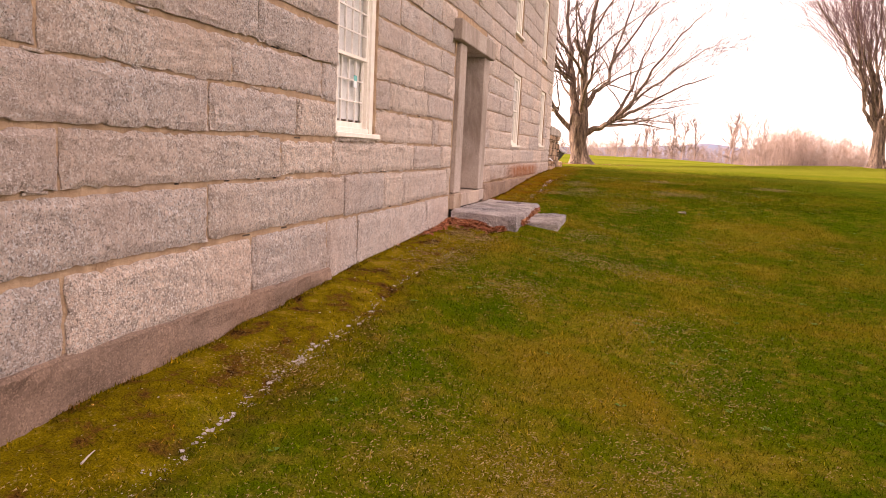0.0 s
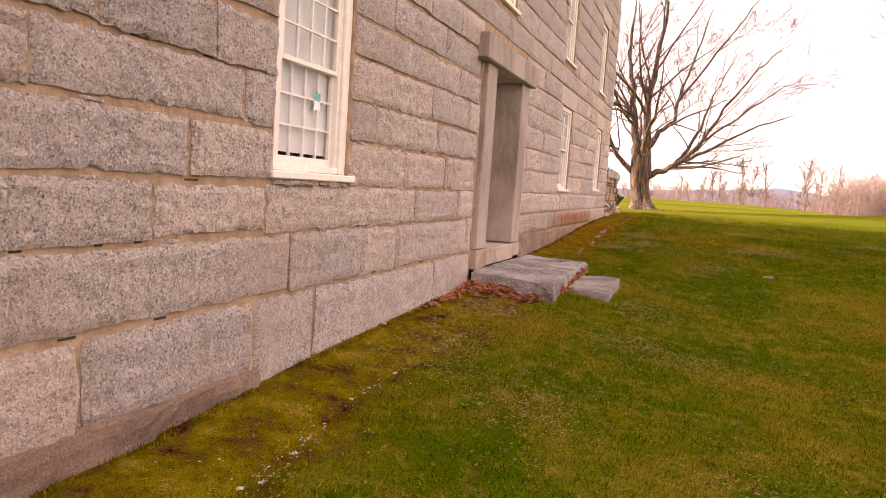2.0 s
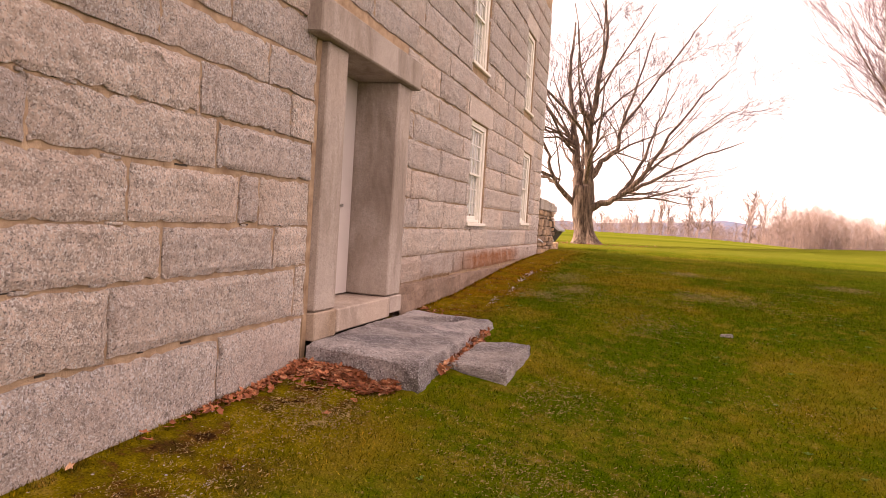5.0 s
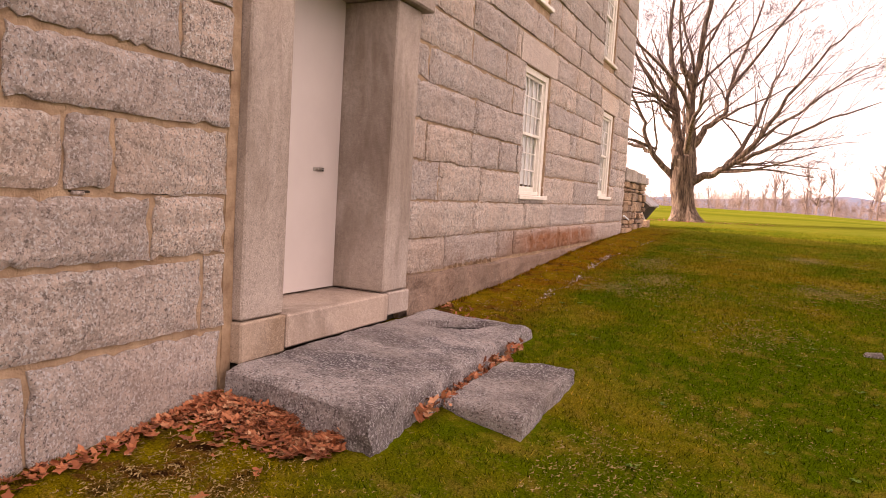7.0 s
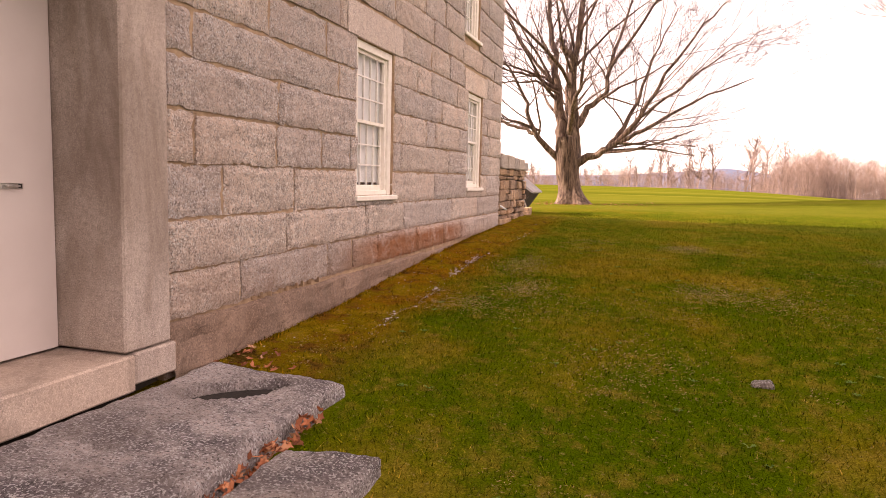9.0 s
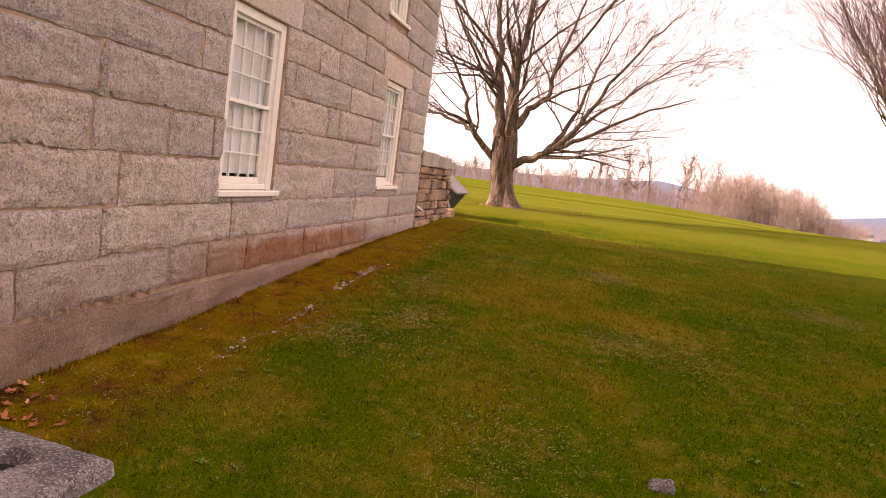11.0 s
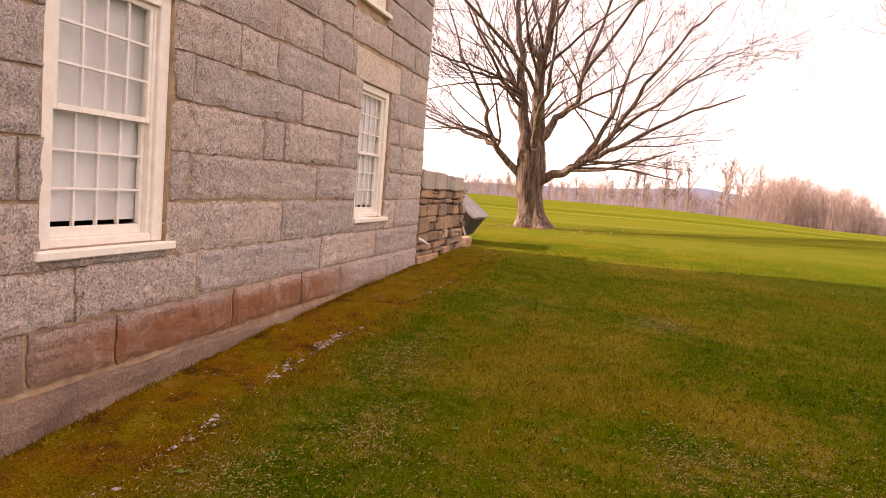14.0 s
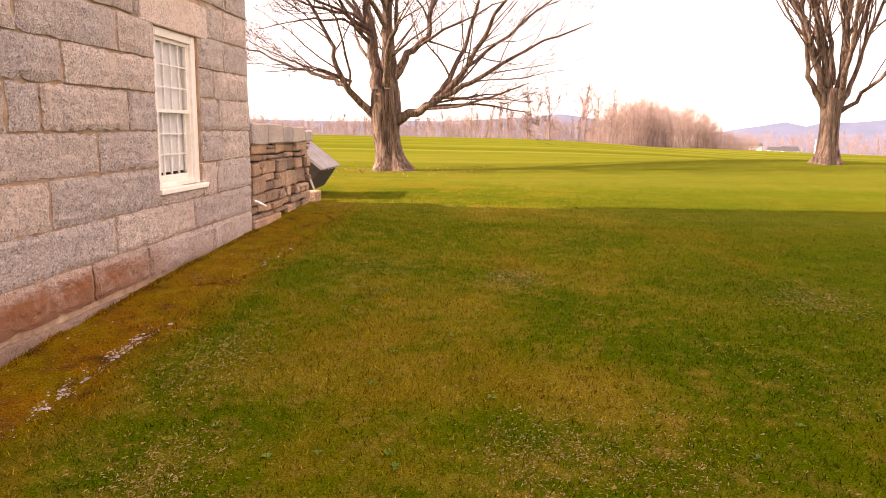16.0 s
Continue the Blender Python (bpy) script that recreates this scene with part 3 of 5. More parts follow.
# ---- windows ----
def window(number, a, b, z0, h):
    """A sash window of two sashes, four panes wide and three high each, blind behind."""
    z0 = zt(z0, (a + b) / 2)
    w = tagged(new("window_%d" % number), "cream-painted wooden sash window with small panes and white blind", "window", kind="structure")
    w.matrix_basis = spot_at(0, a, z0)
    wide, fr = b - a, 0.10
    x = -0.035
    for y0, y1 in ((0.0, fr), (wide - fr, wide)):
        part("window_frame", box("jamb", (-0.2, y0, 0.0), (x, y1, h), PAINT, 0.006), w)
    part("window_frame", box("head", (-0.2, fr, h - 0.085), (x, wide - fr, h), PAINT, 0.006), w)
    for y0, y1 in ((fr, fr + 0.03), (wide - fr - 0.03, wide - fr)):
        part("stop_bead", box("bead", (-0.2, y0, 0.0), (x - 0.028, y1, h - 0.085), PAINT, 0.004), w)
    part("window_sill", box("sill", (-0.2, -0.055, -0.055), (0.045, wide + 0.055, 0.0), PAINT, 0.008, 0.0015, 2, a), w, "thick cream-painted wooden sill")
    part("window_sill", box("subsill", (-0.2, fr, 0.0), (x - 0.012, wide - fr, 0.055), PAINT, 0.006), w)
    lo, hi = fr + 0.03, wide - fr - 0.03
    bot, top = 0.055, h - 0.085
    mid = (bot + top) / 2
    for level, (s0, s1, sx) in enumerate(((bot, mid + 0.018, -0.105), (mid - 0.018, top, -0.07))):
        sash = part("sash", box("stile", (sx - 0.035, lo, s0), (sx, lo + 0.03, s1), PAINT, 0.003), w)
        part("stile", box("stile", (sx - 0.035, hi - 0.03, s0), (sx, hi, s1), PAINT, 0.003), sash)
        low = 0.06 if level == 0 else 0.036
        part("rail", box("rail", (sx - 0.035, lo + 0.03, s0), (sx, hi - 0.03, s0 + low), PAINT, 0.003), sash)
        part("rail", box("rail", (sx - 0.035, lo + 0.03, s1 - 0.036), (sx, hi - 0.03, s1), PAINT, 0.003), sash)
        p0, p1, q0, q1 = lo + 0.03, hi - 0.03, s0 + low, s1 - 0.036
        for i in range(1, 4):
            y = p0 + (p1 - p0) * i / 4
            part("muntin", box("muntin", (sx - 0.03, y - 0.008, q0), (sx - 0.004, y + 0.008, q1), MUNTIN, 0.002), sash)
        for j in range(1, 3):
            z = q0 + (q1 - q0) * j / 3
            part("muntin", box("muntin", (sx - 0.031, p0, z - 0.008), (sx - 0.003, p1, z + 0.008), MUNTIN, 0.002), sash)
        for i in range(4):
            for j in range(3):
                y0, y1 = p0 + (p1 - p0) * i / 4 + 0.006, p0 + (p1 - p0) * (i + 1) / 4 - 0.006
                z0p, z1p = q0 + (q1 - q0) * j / 3 + 0.006, q0 + (q1 - q0) * (j + 1) / 3 - 0.006
                rn = random.Random(number * 100 + level * 12 + i * 3 + j)
                t = rn.uniform(-0.0012, 0.0012)
                pane = part("pane", mesh_of("pane", [(sx - 0.02 + t, y0, z0p), (sx - 0.02 - t, y1, z0p), (sx - 0.02 + t, y1, z1p), (sx - 0.02 - t, y0, z1p)], [(0, 1, 2, 3)], GLASS), sash)
                pane.visible_shadow = False
    # the blind hangs a little short of the sill
    n = 28
    bv = []
    for i in range(n + 1):
        y = fr + (wide - 2 * fr) * i / n
        wave = 0.004 * math.sin(i * 1.1 + number) + 0.002 * math.sin(i * 2.7)
        bv += [(-0.165 + wave, y, bot + 0.088), (-0.165 + wave * 0.6, y, h)]
    blind = tagged(part("window_blind", mesh_of("blind", bv, [(2 * i, 2 * i + 2, 2 * i + 3, 2 * i + 1) for i in range(n)], CURTAIN, True)), "white cloth blind drawn down behind the window", "blind", "window blinds")
    blind.matrix_basis = spot_at(0, a, z0)
    # thin black sheet closes the opening in place of a shaded room
    part("dark_backing", box("dark_backing", (-0.62, 0.0, 0.0), (-0.60, wide, h), DARK_ROOM, 0), w, "black sheet standing for the unlit room behind")
    return w


for n, (a, b, z, h) in enumerate(WINDOWS):
    window(n + 1, a, b, z, h)
# a small sticker in a lower pane of the first window
sticker = thing("sticker", (-0.11, 7.77, 2.30), "small teal and white sticker on a window pane", "sticker")
part("top_half", box("top_half", (0, 0, 0.07), (0.002, 0.085, 0.13), TEAL, 0), sticker, "teal upper half")
part("lower_half", box("lower_half", (0, 0, 0.0), (0.002, 0.085, 0.068), PAPER, 0), sticker, "white lower half")

# ---- doorway ----
FRONT = 0.07
JL, JR, LEAF_X = (11.51, 11.91), (13.2, 13.6), -0.43
surround = thing("door_surround", (0, 0, 0), "dressed granite door surround with posts and lintel", "door surround", kind="structure")
part("post", box("post", (-0.6, JL[0], 0.985), (FRONT, JL[1], 3.37), DRESSED, 0.012, 0.002, 3, 1), surround)
part("post", box("post", (-0.6, JR[0], 0.985), (FRONT, JR[1], 3.37), DRESSED, 0.012, 0.002, 3, 2), surround)
part("post_base", box("post_base", (-0.6, JL[0] - 0.01, 0.72), (FRONT + 0.012, JL[1] + 0.02, 0.975), DAMP, 0.012, 0.003, 3, 3), surround, "damp-stained granite post base")
part("threshold", box("threshold", (-0.62, JL[1] + 0.025, 0.745), (FRONT + 0.02, JR[0] + 0.06, 0.97), DRESSED, 0.012, 0.002, 3, 4), surround, "pale dressed granite threshold")
part("post_base", box("post_base", (-0.6, JR[0] + 0.065, 0.78), (FRONT + 0.018, JR[1] + 0.03, 0.975), DRESSED, 0.012, 0.003, 3, 5), surround)
part("lintel", box("lintel", (-0.62, 11.22, 3.375), (0.15, 13.7, 3.69), DRESSED, 0.014, 0.003, 4, 6), surround, "thick projecting granite lintel")
tagged(part("ceiling", box("ceiling", (-0.62, JL[1], 3.36), (-0.44, JR[0], 3.37), DRESSED, 0)), "stone soffit over the doorway", "ceiling", kind="structure")
# recessed dark backing paints the shade between threshold and doorstep
tagged(part("footing", box("door_gap_backing", (-0.6, JL[0], 0.2), (-0.05, JR[1] + 0.02, 0.742), SHADE_GAP, 0.01, 0.01, 3, 2)), "dark backing for the shaded gap under the doorway", "footing", kind="structure")
part("mortar_strip", box("mortar_strip", (-0.5, 11.425, 0.5), (-0.002, 11.508, 3.374), MORTAR, 0.003, 0.008, 8, 3), surround, "tan mortar joint beside the door post")
door = tagged(new("door_1"), "plain flush door painted warm pale grey, closed", "door", kind="structure")
part("door_leaf", box("door_leaf", (LEAF_X - 0.045, JL[1] + 0.004, 0.985), (LEAF_X, JR[0] - 0.006, 3.372), DOOR_PAINT, 0.003), door)
handle = part("door_handle", box("rose", (LEAF_X, 12.84, 1.952), (LEAF_X + 0.010, 12.98, 1.986), METAL, 0.004), door, "small steel latch handle")
part("lever", box("lever", (LEAF_X + 0.012, 12.86, 1.963), (LEAF_X + 0.040, 12.94, 1.977), METAL, 0.004), handle)
part("keyhole", box("keyhole", (LEAF_X + 0.012, 12.945, 1.958), (LEAF_X + 0.016, 12.965, 1.982), DARK_ROOM, 0.001), handle)


# ---- granite steps ----
def slab(name, corners, z_top, thick, label, seed, hollow=None, ragged=1.0):
    """A split granite slab over four corners, rough sides, gently uneven top."""
    n = 72
    rnd = random.Random(seed)
    (ax, ay), (bx, by), (cx, cy), (dx, dy) = corners
    verts, faces = [], []

    def spot(u, v):
        return ((ax * (1 - u) + bx * u) * (1 - v) + (dx * (1 - u) + cx * u) * v, (ay * (1 - u) + by * u) * (1 - v) + (dy * (1 - u) + cy * u) * v)
    for j in range(n + 1):
        for i in range(n + 1):
            x, y = spot(i / n, j / n)
            rim = min(i, n - i, j, n - j)
            w = noise.noise_vector(Vector((x * 2.6 + seed, y * 2.6, 0)))
            if rim == 0:
                x, y = x + 0.018 * ragged * w.x, y + 0.018 * ragged * w.y
            zz = z_top(x, y) + 0.014 * w.z + 0.011 * noise.noise(Vector((x * 9, y * 9, seed))) + 0.006 * noise.noise(Vector((x * 25, y * 25, seed))) - (0.032 if rim == 0 else 0.012 if rim == 1 else 0.003 if rim == 2 else 0)
            if hollow:
                hx, hy, hl, hw, ang = hollow
                ca, sa = math.cos(ang), math.sin(ang)
                px, py = (x - hx) * ca + (y - hy) * sa, -(x - hx) * sa + (y - hy) * ca
                d = (px / hl) ** 2 + (py / hw) ** 2
                zz -= 0.16 * max(0.0, 1 - d) ** 0.5
            verts.append((x, y, zz))
    row = n + 1
    for j in range(n):
        for i in range(n):
            p = j * row + i
            faces.append((p, p + 1, p + row + 1, p + row))
    ring = list(range(row)) + [row * (j + 1) - 1 for j in range(1, n + 1)] + [n * row + i for i in range(n - 1, -1, -1)] + [j * row for j in range(n - 1, 0, -1)]
    mx, my = (ax + bx + cx + dx) / 4, (ay + by + cy + dy) / 4
    prev = ring
    for lev in range(1, 5):
        start = len(verts)
        for k in ring:
            x, y, z = verts[k]
            w = noise.noise_vector(Vector((x * 5 + seed, y * 5, lev * 1.3)))
            sx, sy = (1 if x > mx else -1), (1 if y > my else -1)
            f = lev / 4
            bulge = 0.02 * math.sin(f * 3.0)
            w2 = noise.noise_vector(Vector((x * 16 + seed, y * 16, lev * 2.3)))
            verts.append((x + ragged * (0.045 * w.x + 0.022 * w2.x + sx * (bulge - 0.035 * f)), y + ragged * (0.045 * w.y + 0.022 * w2.y + sy * (bulge - 0.035 * f)), z - thick * f + (0.012 * w.z if lev < 4 else 0)))
        cur = list(range(start, len(verts)))
        for k in range(len(ring)):
            m2 = (k + 1) % len(ring)
            faces.append((prev[k], cur[k], cur[m2], prev[m2]))
        prev = cur
    faces.append(tuple(reversed(prev)))
    me = mesh_of(name, verts, [tuple(reversed(f)) for f in faces], SLAB)
    bm = bmesh.new()
    bm.from_mesh(me)
    bmesh.ops.recalc_face_normals(bm, faces=bm.faces[:])
    bm.to_mesh(me)
    bm.free()
    return tagged(part(name, me), label, "step")


doorstep = slab("doorstep", [(0.07, 11.40), (1.16, 11.27), (1.13, 13.95), (0.12, 14.0)], lambda x, y: 0.752 + 0.012 * (y - 12.6) - 0.03 * x, 0.35, "large weathered grey granite doorstep with a worn hollow", 3, (0.60, 13.52, 0.34, 0.14, 0.76))
slab("stepping_stone", [(1.18, 12.10), (1.74, 12.0), (1.74, 13.14), (1.22, 13.07)], lambda x, y: 0.565 + 0.07 * (y - 12.0), 0.2, "thin grey granite step lying in the grass", 8, None, 0.35)
# flat black disc added inside the hollow to imitate its shade
hollow_disc_v = [(0.60 + 0.29 * math.cos(a) * math.cos(0.76) - 0.108 * math.sin(a) * math.sin(0.76), 13.52 + 0.29 * math.cos(a) * math.sin(0.76) + 0.108 * math.sin(a) * math.cos(0.76), 0.695) for a in [k * math.pi / 16 for k in range(32)]]
part("hollow_disc", mesh_of("hollow_disc", hollow_disc_v, [tuple(range(32))], HOLLOW_BLACK), doorstep, "black disc added as shade in the hollow")


# ---- dry stone wall beyond the corner ----
def rough_stone(name, lo, hi, mat, seed, amount=0.012, cuts=1):
    return box(name, lo, hi, mat, 0.018, amount, cuts, seed)


# the core is near-black so that open joints look shaded
drywall = tagged(part("dry_stone_wall", box("core", (-0.55, CORNER + 0.02, 0.9), (-0.075, 26.28, 2.36), SHADE_GAP, 0)), "dry-laid brown fieldstone wall capped with grey granite", "stone wall")
rnd = random.Random(77)
z = 1.02
row = 0
while z < 2.3:
    hgt = rnd.choice([0.09, 0.12, 0.16, 0.20, 0.25])
    if z + hgt > 2.27:
        hgt = 2.35 - z
    y = CORNER + 0.03
    while y < 26.3:
        ln = rnd.uniform(0.16, 0.66)
        y1 = min(y + ln, 26.33)
        if 26.33 - y1 < 0.12:
            y1 = 26.33
        split = rnd.random() < 0.3 and hgt > 0.15
        at = z + hgt * rnd.uniform(0.35, 0.65)
        for c0, c1 in [(z, at), (at, z + hgt)] if split else [(z, z + hgt)]:
            if y < 24.5:
                c0 = max(c0, 1.29)
            if c1 - c0 < 0.04:
                continue
            g = rnd.uniform(0.006, 0.02)
            part("fieldstone", rough_stone("fieldstone", (-0.3, y + g, c0 + g * 0.6), (rnd.uniform(-0.05, 0.035), y1 - g * rnd.uniform(0.4, 1.6), c1 - 0.011 * rnd.uniform(0.2, 2.4)), FIELDSTONE, rnd.uniform(0, 90), 0.021, 2), drywall)
        y = y1
    z += hgt
    row += 1
y = CORNER + 0.01
for ln in (0.62, 0.66, 0.5, 0.72, 0.44):
    part("capstone", rough_stone("capstone", (-0.6, y + 0.006, 2.35), (0.045, min(y + ln, 26.36) - 0.006, 2.35 + rnd.uniform(0.27, 0.31) - 0.036 * (y - CORNER)), CAPSTONE, y, 0.016, 2), drywall, "squared grey granite capstone")
    y += ln
part("footing_stone", rough_stone("footing_stone", (-0.3, CORNER + 0.04, 0.9), (0.04, 24.55, 1.30), FIELDSTONE, 5.5, 0.03), drywall, "large brown footing boulder")
tagged(part("kerb_stone", rough_stone("kerb_stone", (-0.25, 26.38, 0.95), (0.10, 26.70, 1.46), FIELDSTONE, 9.1, 0.015)), "small squared brown stone at the wall end", "stone")
pv, pf = [], []


def tube(verts, faces, pts, radii, sides):
    """A tapered tube along points, closed to a tip."""
    ring = None
    for i, p in enumerate(pts):
        d = (pts[min(i + 1, len(pts) - 1)] - pts[max(i - 1, 0)]).normalized()
        a = d.orthogonal().normalized() if ring is None else (side - d * side.dot(d)).normalized()
        side = a
        b = d.cross(a)
        start = len(verts)
        for k in range(sides):
            ang = 2 * math.pi * k / sides
            verts.append(tuple(p + (a * math.cos(ang) + b * math.sin(ang)) * radii[i]))
        cur = list(range(start, start + sides))
        if ring is not None:
            for k in range(sides):
                faces.append((ring[k], ring[(k + 1) % sides], cur[(k + 1) % sides], cur[k]))
        ring = cur
    faces.append(tuple(ring))


tube(pv, pf, [Vector((-0.1, 23.43, 1.62)), Vector((0.05, 23.5, 1.57)), Vector((0.12, 23.62, 1.5))], [0.018, 0.018, 0.016], 8)
tagged(part("drain_pipe", mesh_of("drain_pipe", pv, pf, PAPER, True)), "short pale pipe out of the corner joint", "pipe")

# ---- cellar hatch behind the wall ----
hatch = thing("cellar_hatch", (-0.14, 26.95, 0), "grey sheet-metal cellar hatch propped open by a stick", "hatch")
prof = [(-0.60, 2.43), (0.17, 1.84), (-0.12, 1.42), (-0.62, 1.22)]
bodyv = [(x, y, z) for y in (0.0, 1.35) for x, z in prof]
# the shade below the lid is put into this box's near-black colour
part("box", mesh_of("box", bodyv, [(0, 1, 2, 3), (7, 6, 5, 4), (1, 5, 6, 2), (0, 3, 7, 4), (2, 6, 7, 3), (0, 4, 5, 1)], SHADE_GAP), hatch, "hatch underside in shade-dark colour")
lid_v, lid_f = [], []
nrib = 11
for i in range(nrib * 4 + 1):
    y = -0.04 + 1.43 * i / (nrib * 4)
    up = 0.016 if i % 4 == 0 else 0.0
    for x, z in ((-0.64, 2.485), (0.205, 1.832)):
        lid_v.append((x + up * 0.6, y, z + up * 0.8))
    for x, z in ((-0.66, 2.46), (0.185, 1.807)):
        lid_v.append((x, y, z))
for i in range(nrib * 4):
    p, q = 4 * i, 4 * i + 4
    lid_f += [(p, p + 1, q + 1, q), (p + 1, p + 3, q + 3, q + 1), (p + 3, p + 2, q + 2, q + 3), (p + 2, p, q, q + 2)]
lid_f += [(0, 2, 3, 1), (4 * nrib * 4, 4 * nrib * 4 + 1, 4 * nrib * 4 + 3, 4 * nrib * 4 + 2)]
part("lid", mesh_of("lid", lid_v, lid_f, ZINC), hatch, "ribbed grey metal lid")
sv, sf = [], []
tube(sv, sf, [Vector((-0.08, -0.06, 1.80)), Vector((0.18, -0.22, 1.27))], [0.02, 0.02], 8)
part("prop", mesh_of("prop", sv, sf, WOOD_GREY, True), hatch, "pale wooden prop stick")
for k in range(5):
    part("rivet", box("rivet", (0.205, 0.1 + 0.28 * k, 1.80), (0.225, 0.125 + 0.28 * k, 1.82), METAL, 0.003), hatch)


# ---- trees ----
def bent(rng, p, d, length, n, wobble, lift):
    """A wandering line of n steps from p along d; lift turns it up."""
    pts = [p.copy()]
    d = d.normalized()
    for _ in range(n):
        d = (d + Vector((rng.gauss(0, wobble), rng.gauss(0, wobble), rng.gauss(0, wobble) + lift))).normalized()
        pts.append(pts[-1] + d * (length / n))
    return pts


def offshoots(rng, pts, r0, r1, level, last, twigs, wood, spread_angle, lift, count):
    """Side branches along pts, into wood while thick and into twigs when thin."""
    n = len(pts) - 1
    total = sum((pts[i + 1] - pts[i]).length for i in range(n))
    for k in range(count):
        f = 0.22 + 0.76 * (k + rng.random()) / count
        i = min(n - 1, int(f * n))
        p = pts[i].lerp(pts[i + 1], f * n - i)
        d = (pts[i + 1] - pts[i]).normalized()
        axis = Vector((rng.gauss(0, 1), rng.gauss(0, 1), rng.gauss(0, 1)))
        axis = (axis - d * axis.dot(d)).normalized()
        ang = radians(rng.uniform(*spread_angle))
        nd = d * math.cos(ang) + axis * math.sin(ang)
        nd.z = nd.z * 0.8 + 0.12
        length = total * rng.uniform(0.40, 0.72) * (1.12 - 0.5 * f)
        r = (r0 + (r1 - r0) * f) * rng.uniform(0.28, 0.46)
        if r < 0.0046:
            r = 0.0046
        steps = 6 if level < 2 else 5
        side = bent(rng, p, nd, length, steps, 0.115, lift)
        target = wood if r > 0.02 else twigs
        sides = 6 if r > 0.05 else 4 if r > 0.016 else 3
        end = r * 0.32
        tube(target[0], target[1], side, [r + (end - r) * j / steps for j in range(steps + 1)], sides)
        if level < last:
            offshoots(rng, side, r, end, level + 1, last, twigs, wood, spread_angle, lift, rng.choice([4, 5, 6]) if level < 2 else rng.choice([3, 4]))


def trunk_mesh(name, pts, radii, flare, mat, seed, sides=28):
    """A ribbed trunk whose foot spreads into root buttresses."""
    verts, faces = [], []
    n = 26
    for j in range(n + 1):
        f = j / n
        g = f * (len(pts) - 1)
        i = min(len(pts) - 2, int(g))
        c = pts[i].lerp(pts[i + 1], g - i)
        r = radii[i] + (radii[i + 1] - radii[i]) * (g - i)
        for k in range(sides):
            a = 2 * math.pi * k / sides
            rib = 1 + 0.07 * math.sin(a * 5 + seed + f * 1.5) + 0.05 * math.sin(a * 11 + f * 4) + 0.06 * noise.noise(Vector((math.cos(a) * 2.2, math.sin(a) * 2.2, c.z * 1.3 + seed)))
            foot = flare * math.exp(-f * 9) * (1 + 0.55 * math.sin(a * 4 + seed) + 0.3 * math.sin(a * 7 + 2 * seed))
            verts.append((c.x + math.cos(a) * (r * rib + foot), c.y + math.sin(a) * (r * rib + foot), c.z))
    for j in range(n):
        for k in range(sides):
            faces.append((j * sides + k, j * sides + (k + 1) % sides, (j + 1) * sides + (k + 1) % sides, (j + 1) * sides + k))
    faces.append(tuple(n * sides + k for k in range(sides)))
    return mesh_of(name, verts, faces, mat, True)


def bare_tree(name, label, at, trunk_pts, trunk_r, flare, limbs, seed, twig_mat, spread_angle, lift, last=3, slim=0.88):
    tree = thing(name, at, label, "tree")
    rng = random.Random(seed)
    part("trunk", trunk_mesh("trunk", [Vector(p) for p in trunk_pts], trunk_r, flare, BARK, seed), tree, "thick furrowed grey-brown trunk")
    for path, r0, r1, more in limbs:
        pts = [Vector(p) for p in path]
        fine = []
        for a, b in zip(pts, pts[1:]):
            for k in range(4):
                q = a.lerp(b, k / 4)
                fine.append(q + Vector((rng.gauss(0, 0.03), rng.gauss(0, 0.03), rng.gauss(0, 0.03))) * (0 if not fine else 1))
        fine.append(pts[-1])
        wood, twigs = ([], []), ([], [])
        m = len(fine) - 1
        r0 *= slim
        tube(wood[0], wood[1], fine, [r0 + (r1 - r0) * (j / m) ** 0.8 for j in range(m + 1)], 10)
        offshoots(rng, fine, r0, r1, 0, last, twigs, wood, spread_angle, lift, more)
        limb = part("limb", mesh_of("limb", *wood, BARK, True), tree)
        tw = part("twig_spray", mesh_of("twig_spray", *twigs, twig_mat), limb)
        tagged(tw, "fine bare twigs", kind="stuff")
    return tree


